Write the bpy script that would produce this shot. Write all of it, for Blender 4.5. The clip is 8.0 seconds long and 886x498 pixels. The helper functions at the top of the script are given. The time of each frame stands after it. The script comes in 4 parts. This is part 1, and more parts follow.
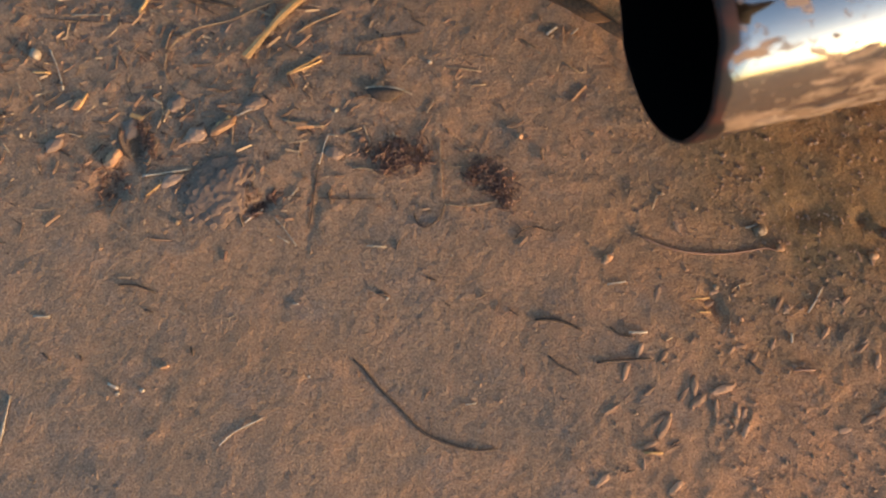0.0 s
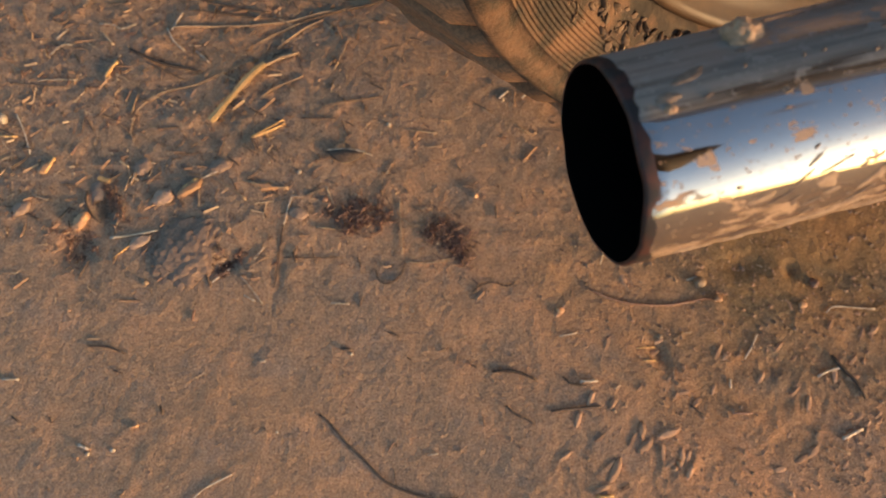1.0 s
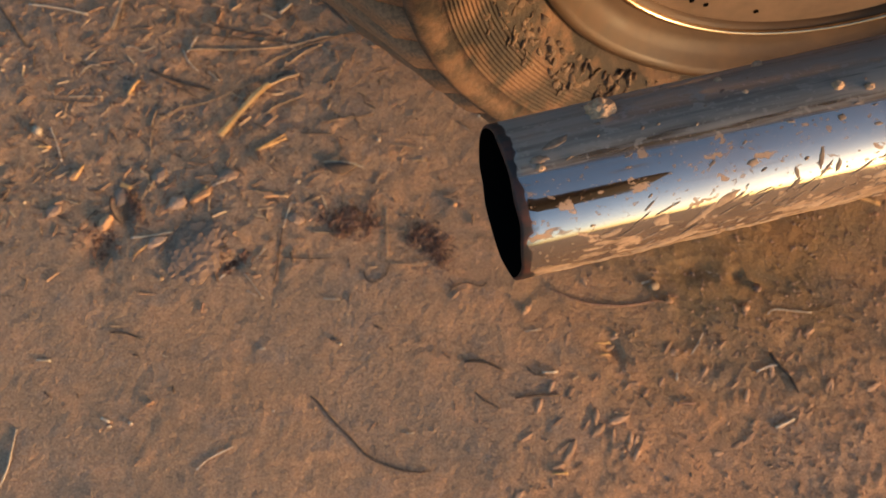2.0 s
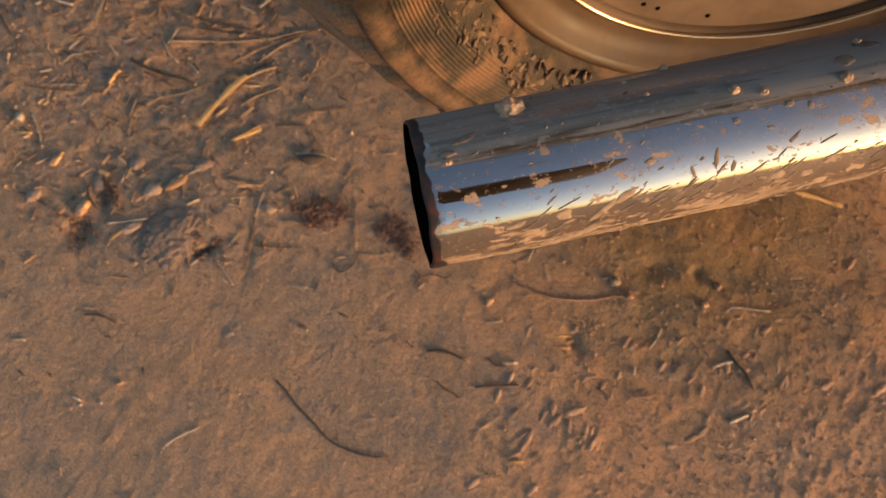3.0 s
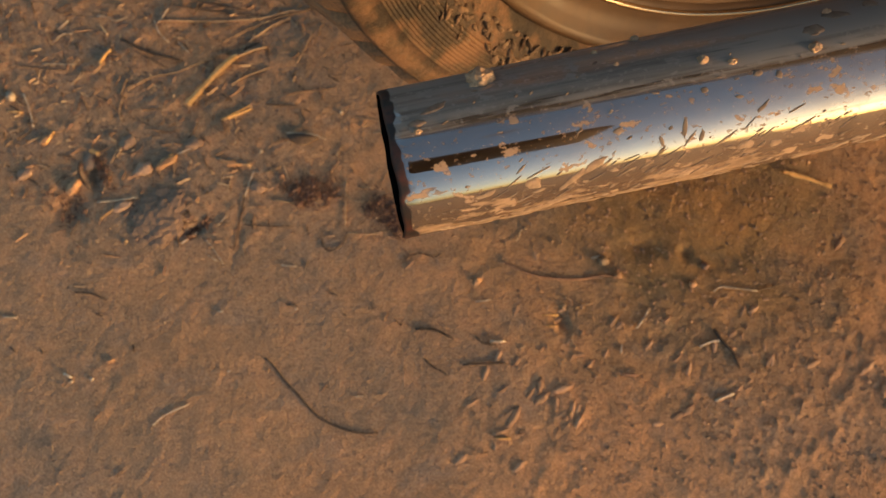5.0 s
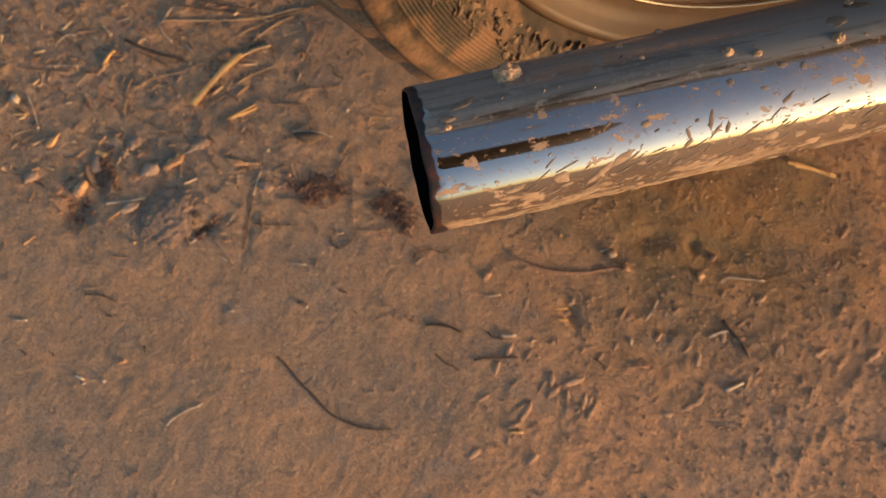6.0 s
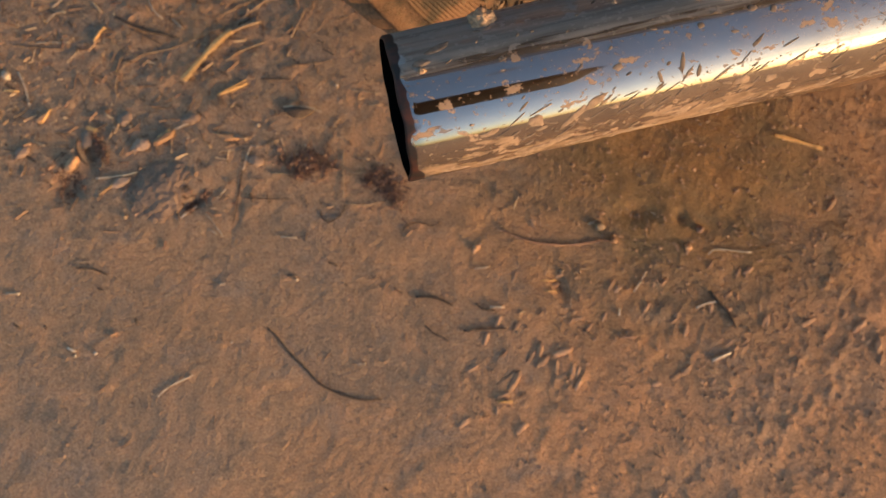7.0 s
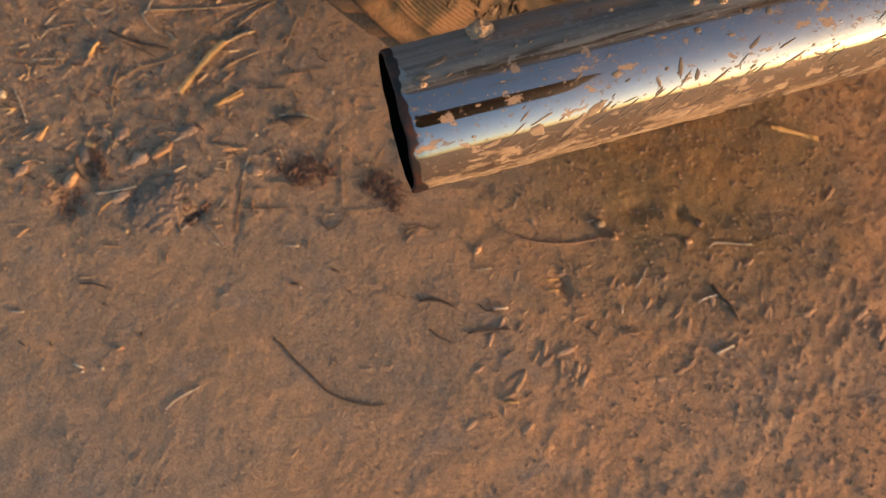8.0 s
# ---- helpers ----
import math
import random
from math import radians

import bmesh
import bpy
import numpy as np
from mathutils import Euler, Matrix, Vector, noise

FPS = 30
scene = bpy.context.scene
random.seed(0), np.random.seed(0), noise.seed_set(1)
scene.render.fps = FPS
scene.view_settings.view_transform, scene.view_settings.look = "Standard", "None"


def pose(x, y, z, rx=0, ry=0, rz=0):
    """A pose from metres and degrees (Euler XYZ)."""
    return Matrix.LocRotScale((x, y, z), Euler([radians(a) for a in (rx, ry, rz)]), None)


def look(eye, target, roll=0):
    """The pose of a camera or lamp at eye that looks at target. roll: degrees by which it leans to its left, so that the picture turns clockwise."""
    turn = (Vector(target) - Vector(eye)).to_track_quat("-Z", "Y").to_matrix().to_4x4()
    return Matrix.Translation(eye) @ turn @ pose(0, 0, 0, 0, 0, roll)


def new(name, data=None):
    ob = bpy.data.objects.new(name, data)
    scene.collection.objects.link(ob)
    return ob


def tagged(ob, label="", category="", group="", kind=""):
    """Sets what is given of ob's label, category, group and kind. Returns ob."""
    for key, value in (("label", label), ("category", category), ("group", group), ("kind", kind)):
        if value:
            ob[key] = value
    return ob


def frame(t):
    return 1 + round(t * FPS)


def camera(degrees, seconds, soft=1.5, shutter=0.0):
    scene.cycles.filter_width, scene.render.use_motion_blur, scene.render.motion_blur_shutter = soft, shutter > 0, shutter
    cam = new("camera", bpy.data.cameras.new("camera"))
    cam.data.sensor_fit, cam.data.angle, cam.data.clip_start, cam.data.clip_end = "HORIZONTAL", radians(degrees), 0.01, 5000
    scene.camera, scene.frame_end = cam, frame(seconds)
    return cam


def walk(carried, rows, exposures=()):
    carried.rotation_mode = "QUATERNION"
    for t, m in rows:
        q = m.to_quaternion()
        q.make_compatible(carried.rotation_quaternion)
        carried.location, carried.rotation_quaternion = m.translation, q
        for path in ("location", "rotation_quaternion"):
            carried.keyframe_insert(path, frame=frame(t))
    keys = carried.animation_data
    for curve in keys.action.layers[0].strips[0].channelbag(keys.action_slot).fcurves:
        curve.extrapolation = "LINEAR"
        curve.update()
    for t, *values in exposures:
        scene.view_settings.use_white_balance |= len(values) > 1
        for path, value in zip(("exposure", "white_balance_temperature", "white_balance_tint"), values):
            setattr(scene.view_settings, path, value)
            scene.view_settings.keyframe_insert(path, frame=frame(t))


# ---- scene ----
cam = camera(60.3, 8.0)
PATH = [
    (0, (-0.00409, -0.00824, 0.39197), (0.0168, 0.5455, -1.5297), 1.98),
    (0.2, (-0.00861, -0.00305, 0.38187), (0.0722, 0.5683, -1.5013), 6.49),
    (0.3, (-0.01144, -0.00119, 0.39275), (0.0917, 0.5798, -1.4836), 8.25),
    (0.4, (-0.01254, 0.00135, 0.40247), (0.1096, 0.5912, -1.4868), 9.74),
    (0.5, (-0.01058, 0.00351, 0.40719), (0.1167, 0.6026, -1.4967), 10.22),
    (1, (-0.00703, 0.00500, 0.41792), (0.1304, 0.6073, -1.4843), 11.42),
    (1.5, (0.00271, 0.00234, 0.42750), (0.1223, 0.5920, -1.4799), 10.29),
    (2, (0.01235, -0.00521, 0.47324), (0.1061, 0.5791, -1.4372), 8.77),
    (2.2, (0.02520, -0.00686, 0.48473), (0.1106, 0.5766, -1.4264), 8.35),
    (3.3, (0.04540, -0.01104, 0.48632), (0.1177, 0.5529, -1.4312), 8.53),
    (3.5, (0.05224, -0.01177, 0.49181), (0.1238, 0.5460, -1.4275), 8.58),
    (4, (0.05413, -0.01888, 0.48901), (0.1154, 0.5290, -1.4335), 7.80),
    (4.5, (0.05106, -0.01774, 0.48692), (0.1129, 0.5237, -1.4374), 7.91),
    (5.8, (0.03998, -0.01474, 0.48663), (0.1218, 0.5134, -1.4159), 9.11),
    (6, (0.03713, -0.01691, 0.48756), (0.1239, 0.5134, -1.4389), 9.39),
    (6.5, (0.04327, -0.03504, 0.48299), (0.1304, 0.4907, -1.4447), 9.24),
    (7, (0.04398, -0.03318, 0.48708), (0.1318, 0.4888, -1.4416), 9.34),
    (7.5, (0.04315, -0.03293, 0.48865), (0.1325, 0.4904, -1.4396), 9.35),
    (8, (0.04138, -0.02922, 0.48997), (0.1353, 0.4830, -1.4410), 8.16),
]
walk(cam, [(t, look(eye, target, roll)) for t, eye, target, roll in PATH], exposures=[(0.0, 1.76, 6450, 6), (0.5, 1.84, 6250, 4), (1.0, 1.86, 7250, 9), (1.5, 1.84, 7550, 11), (3.5, 1.68, 8200, 12), (4.5, 1.55, 9400, 11), (6.0, 1.74, 7750, 11), (8.0, 1.75, 7650, 11)])

# A slim depth of field: the lens is set on the pipe.
cam.data.dof.use_dof = True
cam.data.dof.focus_distance = 0.26
cam.data.dof.aperture_fstop = 18.5

# ---- light ----
SUN_AZ, SUN_EL = 123.0, 8.5          # degrees clockwise from +y, degrees above the horizon
world = bpy.data.worlds.new("sky")
scene.world = world
world.use_nodes = True
wn = world.node_tree.nodes
sky = wn.new("ShaderNodeTexSky")
sky.sky_type = "NISHITA"
sky.sun_disc = False
sky.sun_elevation = radians(SUN_EL)
sky.sun_rotation = radians(SUN_AZ)
sky.dust_density = 3.0
sky.ozone_density = 3.2
sky.air_density = 1.15
wn["Background"].inputs["Strength"].default_value = 0.11
world.node_tree.links.new(sky.outputs["Color"], wn["Background"].inputs["Color"])
sun_data = bpy.data.lights.new("sun", "SUN")
sun_data.energy = 1.4
sun_data.angle = radians(10.0)
sun_data.color = (1.0, 0.60, 0.32)
sun = new("sun", sun_data)
to_sun = Vector((math.sin(radians(SUN_AZ)) * math.cos(radians(SUN_EL)), math.cos(radians(SUN_AZ)) * math.cos(radians(SUN_EL)), math.sin(radians(SUN_EL))))
sun.matrix_world = look(to_sun * 20, (0, 0, 0))

# ---- materials ----


def material(name, rough=0.8, metal=0.0, color=(0.5, 0.5, 0.5)):
    mat = bpy.data.materials.new(name)
    mat.use_nodes = True
    bsdf = mat.node_tree.nodes["Principled BSDF"]
    bsdf.inputs["Roughness"].default_value = rough
    bsdf.inputs["Metallic"].default_value = metal
    bsdf.inputs["Base Color"].default_value = (*color, 1)
    return mat, mat.node_tree, bsdf


def noise_tex(tree, scale, detail=4.0, rough=0.55, stretch=None, kind="Object", twist=0.0):
    nodes, links = tree.nodes, tree.links
    co = nodes.new("ShaderNodeTexCoord")
    tex = nodes.new("ShaderNodeTexNoise")
    tex.inputs["Scale"].default_value = scale
    tex.inputs["Detail"].default_value = detail
    tex.inputs["Roughness"].default_value = rough
    src = co.outputs[kind]
    if stretch:
        mp = nodes.new("ShaderNodeMapping")
        mp.inputs["Scale"].default_value = stretch
        mp.inputs["Rotation"].default_value = (0, 0, radians(twist))
        links.new(src, mp.inputs["Vector"])
        src = mp.outputs["Vector"]
    links.new(src, tex.inputs["Vector"])
    return tex.outputs["Fac"]


def ramp(tree, fac, stops):
    node = tree.nodes.new("ShaderNodeValToRGB")
    el = node.color_ramp.elements
    while len(el) < len(stops):
        el.new(0.5)
    for e, (p, c) in zip(el, stops):
        e.position = p
        e.color = (*c, 1) if len(c) == 3 else c
    tree.links.new(fac, node.inputs["Fac"])
    return node.outputs["Color"]


def grey(v):
    return (v, v, v)


def mix(tree, a, b, fac, mode="MIX"):
    node = tree.nodes.new("ShaderNodeMix")
    node.data_type = "RGBA"
    node.blend_type = mode
    for sock, val in ((node.inputs[6], a), (node.inputs[7], b), (node.inputs[0], fac)):
        if hasattr(val, "links"):
            tree.links.new(val, sock)
        else:
            sock.default_value = val if not isinstance(val, tuple) else (*val, 1)
    return node.outputs[2]


def bump(tree, bsdf, height, strength, distance):
    node = tree.nodes.new("ShaderNodeBump")
    node.inputs["Strength"].default_value = strength
    node.inputs["Distance"].default_value = distance
    tree.links.new(height, node.inputs["Height"])
    tree.links.new(node.outputs["Normal"], bsdf.inputs["Normal"])


def soil_material():
    mat, tree, bsdf = material("packed_soil", 0.95)
    large = noise_tex(tree, 9.0, 3.0, 0.5)
    base = ramp(tree, large, [(0.38, (0.33, 0.225, 0.155)), (0.5, (0.41, 0.245, 0.148)), (0.62, (0.50, 0.268, 0.145))])
    mid = noise_tex(tree, 45.0, 6.0, 0.62)
    # greyer and darker towards -x, lighter and warmer towards +x, with a ragged border
    co = tree.nodes.new("ShaderNodeTexCoord")
    sep = tree.nodes.new("ShaderNodeSeparateXYZ")
    tree.links.new(co.outputs["Object"], sep.inputs[0])
    drift = tree.nodes.new("ShaderNodeMath")
    drift.operation = "MULTIPLY_ADD"
    drift.inputs[1].default_value = 0.5
    tree.links.new(noise_tex(tree, 7.0, 5.0, 0.6), drift.inputs[0])
    tree.links.new(sep.outputs["X"], drift.inputs[2])
    base = mix(tree, base, ramp(tree, drift.outputs[0], [(0.05, (0.75, 0.92, 1.06)), (0.22, (0.86, 0.95, 1.01)), (0.42, (1.20, 1.12, 1.05)), (0.60, (1.38, 1.29, 1.22))]), 1.0, "MULTIPLY")
    base = mix(tree, base, ramp(tree, mid, [(0.32, (0.23, 0.165, 0.120)), (0.5, (0.41, 0.245, 0.148)), (0.68, (0.57, 0.30, 0.165))]), 0.55)
    # soft blotches of grey silt
    silt = noise_tex(tree, 22.0, 4.0, 0.6, (1.0, 1.5, 1.0), twist=20.0)
    base = mix(tree, base, (0.27, 0.215, 0.175), ramp(tree, silt, [(0.52, grey(0.0)), (0.68, grey(0.55))]))
    # olive brown darkening: shade under the exhaust put into the soil colour, ragged border
    shade_dist = tree.nodes.new("ShaderNodeVectorMath")
    shade_dist.operation = "DISTANCE"
    shade_dist.inputs[1].default_value = (0.235, 0.175, 0.0)
    tree.links.new(co.outputs["Object"], shade_dist.inputs[0])
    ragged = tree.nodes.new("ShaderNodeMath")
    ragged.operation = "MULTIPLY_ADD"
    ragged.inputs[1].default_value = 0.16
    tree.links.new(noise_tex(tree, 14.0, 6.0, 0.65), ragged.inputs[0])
    tree.links.new(shade_dist.outputs["Value"], ragged.inputs[2])
    shaded_soil = mix(tree, base, (0.62, 0.66, 0.56), 1.0, "MULTIPLY")
    base = mix(tree, base, shaded_soil, ramp(tree, ragged.outputs[0], [(0.14, grey(1.0)), (0.25, grey(0.0))]))
    fine = noise_tex(tree, 900.0, 3.0, 0.7)
    grain = ramp(tree, fine, [(0.32, grey(0.45)), (0.5, grey(1.0)), (0.68, grey(1.55))])
    base = mix(tree, base, grain, 0.62, "MULTIPLY")
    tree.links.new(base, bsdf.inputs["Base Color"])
    both = mix(tree, fine, noise_tex(tree, 260.0, 5.0, 0.62), 0.6)
    bump(tree, bsdf, both, 0.95, 0.0018)
    bsdf.inputs["Specular IOR Level"].default_value = 0.2
    return mat


def plant_material(name, a, b, rough=0.6):
    mat, tree, bsdf = material(name, rough)
    info = tree.nodes.new("ShaderNodeObjectInfo")
    fib = noise_tex(tree, 600.0, 3.0, 0.6)
    col = mix(tree, a, b, ramp(tree, fib, [(0.3, grey(0.0)), (0.7, grey(1.0))]))
    vary = tree.nodes.new("ShaderNodeMapRange")
    vary.inputs["To Min"].default_value = 0.65
    vary.inputs["To Max"].default_value = 1.15
    tree.links.new(info.outputs["Random"], vary.inputs["Value"])
    hsv = tree.nodes.new("ShaderNodeHueSaturation")
    tree.links.new(vary.outputs["Result"], hsv.inputs["Value"])
    tree.links.new(col, hsv.inputs["Color"])
    tree.links.new(hsv.outputs["Color"], bsdf.inputs["Base Color"])
    bump(tree, bsdf, fib, 0.4, 0.0004)
    return mat


def scatter_material(name, stops, rough=0.85):
    mat, tree, bsdf = material(name, rough)
    geo = tree.nodes.new("ShaderNodeNewGeometry")
    col = ramp(tree, geo.outputs["Random Per Island"], stops)
    col = mix(tree, col, ramp(tree, noise_tex(tree, 700.0), [(0.3, grey(0.6)), (0.7, grey(1.2))]), 0.7, "MULTIPLY")
    tree.links.new(col, bsdf.inputs["Base Color"])
    return mat


def chrome_material():
    mat, tree, bsdf = material("muddy_chrome", 0.06, 1.0, (0.48, 0.47, 0.455))
    # dried mud: streaks that run slantwise round the pipe and small spatter
    streak = noise_tex(tree, 60.0, 5.0, 0.62, (0.45, 1.6, 1.6))
    spat = noise_tex(tree, 210.0, 4.0, 0.6, (0.7, 1.0, 1.0))
    film = noise_tex(tree, 25.0, 6.0, 0.6, (0.6, 1.5, 1.5))
    sep = tree.nodes.new("ShaderNodeSeparateXYZ")
    co = tree.nodes.new("ShaderNodeTexCoord")
    tree.links.new(co.outputs["Object"], sep.inputs[0])
    # more mud on the lower side, where the wheel throws it
    low = tree.nodes.new("ShaderNodeMapRange")
    low.inputs["From Min"].default_value = 0.016
    low.inputs["From Max"].default_value = -0.012
    low.inputs["To Min"].default_value = -0.10
    low.inputs["To Max"].default_value = 0.19
    tree.links.new(sep.outputs["Z"], low.inputs["Value"])
    add = tree.nodes.new("ShaderNodeMath")
    add.operation = "ADD"
    tree.links.new(streak, add.inputs[0])
    tree.links.new(low.outputs["Result"], add.inputs[1])
    m1 = ramp(tree, add.outputs[0], [(0.545, grey(0.0)), (0.585, grey(0.85))])
    m2 = ramp(tree, spat, [(0.605, grey(0.0)), (0.645, grey(0.85))])
    mask = mix(tree, m1, m2, 1.0, "ADD")
    dots = noise_tex(tree, 620.0, 3.0, 0.6, (0.75, 1.0, 1.0), twist=35.0)
    mask = mix(tree, mask, ramp(tree, dots, [(0.60, grey(0.0)), (0.66, grey(0.6))]), 1.0, "ADD")
    mask = mix(tree, mask, ramp(tree, film, [(0.42, grey(0.02)), (0.72, grey(0.20))]), 1.0, "ADD")
    # a thin veil of dust that thickens away from the mouth
    veil = tree.nodes.new("ShaderNodeMapRange")
    veil.inputs["From Min"].default_value = 0.045
    veil.inputs["From Max"].default_value = 0.13
    veil.inputs["To Min"].default_value = 0.03
    veil.inputs["To Max"].default_value = 0.30
    tree.links.new(sep.outputs["X"], veil.inputs["Value"])
    mask = mix(tree, mask, mix(tree, veil.outputs[0], ramp(tree, film, [(0.3, grey(0.35)), (0.65, grey(1.2))]), 1.0, "MULTIPLY"), 1.0, "ADD")
    wipe = noise_tex(tree, 420.0, 3.0, 0.55, (0.035, 1.0, 1.0))
    mask = mix(tree, mask, ramp(tree, wipe, [(0.60, grey(0.0)), (0.74, grey(0.30))]), 1.0, "ADD")
    # dust that has settled on the back, up to a wiped, streaky border along the top
    smear = noise_tex(tree, 260.0, 4.0, 0.6, (0.05, 1.0, 1.0))
    line = tree.nodes.new("ShaderNodeMath")
    line.operation = "MULTIPLY_ADD"
    line.inputs[1].default_value = 0.012
    tree.links.new(smear, line.inputs[0])
    tree.links.new(sep.outputs["Y"], line.inputs[2])
    back = tree.nodes.new("ShaderNodeMapRange")
    back.inputs["From Min"].default_value = 0.0042
    back.inputs["From Max"].default_value = 0.0062
    back.inputs["To Min"].default_value = 0.0
    back.inputs["To Max"].default_value = 0.72
    tree.links.new(line.outputs[0], back.inputs["Value"])
    mask = mix(tree, mask, mix(tree, back.outputs["Result"], ramp(tree, smear, [(0.34, grey(0.55)), (0.55, grey(1.15))]), 1.0, "MULTIPLY"), 1.0, "ADD")
    mudcol = ramp(tree, spat, [(0.3, (0.17, 0.115, 0.08)), (0.7, (0.36, 0.245, 0.17))])
    mudcol = mix(tree, mudcol, (0.30, 0.265, 0.235), ramp(tree, back.outputs[0], [(0.0, grey(0.0)), (0.5, grey(1.0))]))
    grime = noise_tex(tree, 300.0, 3.0, 0.55, (0.06, 1.0, 1.0))
    soiled = tree.nodes.new("ShaderNodeMath")
    soiled.operation = "MULTIPLY_ADD"
    soiled.inputs[1].default_value = 0.5
    tree.links.new(low.outputs["Result"], soiled.inputs[0])
    tree.links.new(grime, soiled.inputs[2])
    grime_mask = ramp(tree, soiled.outputs[0], [(0.63, grey(0.0)), (0.69, grey(0.65))])
    mask = mix(tree, mask, grime_mask, 1.0, "LIGHTEN")
    mudcol = mix(tree, mudcol, (0.045, 0.036, 0.032), grime_mask)
    mudbsdf = tree.nodes.new("ShaderNodeBsdfDiffuse")
    tree.links.new(mudcol, mudbsdf.inputs["Color"])
    # rust and soot round the mouth
    edge = tree.nodes.new("ShaderNodeMath")
    edge.operation = "MULTIPLY_ADD"
    edge.inputs[1].default_value = 0.5
    tree.links.new(noise_tex(tree, 110.0, 2.0, 0.45), edge.inputs[0])
    far = tree.nodes.new("ShaderNodeMath")
    far.operation = "MULTIPLY"
    far.inputs[1].default_value = 50.0
    tree.links.new(sep.outputs["X"], far.inputs[0])
    tree.links.new(far.outputs[0], edge.inputs[2])
    edge_mask = ramp(tree, edge.outputs[0], [(0.46, grey(1.0)), (0.48, grey(0.0))])
    rust = tree.nodes.new("ShaderNodeBsdfPrincipled")
    rust.inputs["Roughness"].default_value = 0.6
    tree.links.new(ramp(tree, spat, [(0.45, (0.016, 0.011, 0.011)), (0.64, (0.070, 0.020, 0.013))]), rust.inputs["Base Color"])
    s1 = tree.nodes.new("ShaderNodeMixShader")
    s2 = tree.nodes.new("ShaderNodeMixShader")
    tree.links.new(mask, s1.inputs[0])
    tree.links.new(bsdf.outputs[0], s1.inputs[1])
    tree.links.new(mudbsdf.outputs[0], s1.inputs[2])
    tree.links.new(edge_mask, s2.inputs[0])
    tree.links.new(s1.outputs[0], s2.inputs[1])
    tree.links.new(rust.outputs[0], s2.inputs[2])
    tree.links.new(s2.outputs[0], tree.nodes["Material Output"].inputs["Surface"])
    # fine scratches in the plating
    scr = noise_tex(tree, 500.0, 2.0, 0.5, (0.08, 1.0, 1.0))
    tree.links.new(ramp(tree, scr, [(0.4, grey(0.03)), (0.75, grey(0.16))]), bsdf.inputs["Roughness"])
    bump(tree, bsdf, film, 0.03, 0.001)
    return mat


def rubber_material():
    mat, tree, bsdf = material("dusty_rubber", 0.85)
    dust = noise_tex(tree, 60.0, 6.0, 0.65)
    col = ramp(tree, dust, [(0.36, (0.028, 0.022, 0.016)), (0.5, (0.050, 0.035, 0.023)), (0.64, (0.085, 0.055, 0.034))])
    # patches of orange clay
    clay = noise_tex(tree, 28.0, 5.0, 0.6)
    col = mix(tree, col, (0.20, 0.106, 0.057), ramp(tree, clay, [(0.50, grey(0.0)), (0.62, grey(0.9))]))
    tree.links.new(col, bsdf.inputs["Base Color"])
    bump(tree, bsdf, noise_tex(tree, 350.0, 5.0, 0.65), 0.8, 0.0014)
    return mat


def rim_material():
    mat, tree, bsdf = material("dusty_rim", 0.55, 0.0)
    dust = noise_tex(tree, 40.0, 6.0, 0.6)
    tree.links.new(ramp(tree, dust, [(0.35, (0.058, 0.035, 0.020)), (0.7, (0.10, 0.057, 0.031))]), bsdf.inputs["Base Color"])
    tree.links.new(ramp(tree, dust, [(0.35, grey(0.42)), (0.7, grey(0.62))]), bsdf.inputs["Roughness"])
    bsdf.inputs["Specular IOR Level"].default_value = 0.25
    return mat


def disc_material():
    mat, tree, bsdf = material("dull_wheel_disc", 0.5, 0.4)
    dust = noise_tex(tree, 50.0, 6.0, 0.6)
    tree.links.new(ramp(tree, dust, [(0.35, (0.17, 0.117, 0.082)), (0.7, (0.26, 0.176, 0.120))]), bsdf.inputs["Base Color"])
    return mat


def paint_material():
    mat, tree, bsdf = material("dark_body_paint", 0.35)
    dust = noise_tex(tree, 14.0, 6.0, 0.6)
    tree.links.new(ramp(tree, dust, [(0.3, (0.030, 0.030, 0.034)), (0.75, (0.085, 0.075, 0.068))]), bsdf.inputs["Base Color"])
    return mat


def mud_material(name, dark, light):
    mat, tree, bsdf = material(name, 0.95)
    n = noise_tex(tree, 400.0, 5.0, 0.65)
    tree.links.new(ramp(tree, n, [(0.3, dark), (0.7, light)]), bsdf.inputs["Base Color"])
    bump(tree, bsdf, n, 0.8, 0.0008)
    return mat


SOIL = soil_material()
CHROME, RUBBER, RIM, DISC, PAINT, MUD = chrome_material(), rubber_material(), rim_material(), disc_material(), paint_material(), mud_material("dried_mud", (0.33, 0.20, 0.118), (0.64, 0.42, 0.265))
THIN_MUD = mud_material("thin_mud", (0.20, 0.135, 0.092), (0.40, 0.275, 0.19))
CAKE = scatter_material("caked_tyre_mud", [(0.0, (0.10, 0.066, 0.043)), (1.0, (0.20, 0.128, 0.08))])
SPECK = plant_material("brown_speck", (0.16, 0.115, 0.085), (0.29, 0.21, 0.155), 0.9)
TREAD = plant_material("clay_coated_tread", (0.16, 0.092, 0.054), (0.38, 0.195, 0.102), 0.9)
CLODSOIL = plant_material("grey_soil_clod", (0.30, 0.205, 0.150), (0.47, 0.31, 0.22), 0.95)
POLISH = material("polished_edge", 0.22, 1.0, (0.62, 0.44, 0.27))[0]
CLAYFLAKE = plant_material("clay_flake", (0.40, 0.245, 0.155), (0.56, 0.33, 0.20), 0.95)
CASE = material("black_case", 0.6, 0.0, (0.012, 0.012, 0.013))[0]
GLASS = material("lens_glass", 0.05, 0.0, (0.01, 0.01, 0.015))[0]
# soot of the bore; also the dark put into the bolt holes
SOOT_AND_HOLES = material("soot_and_holes", 1.0, 0.0, (0.003, 0.003, 0.003))[0]
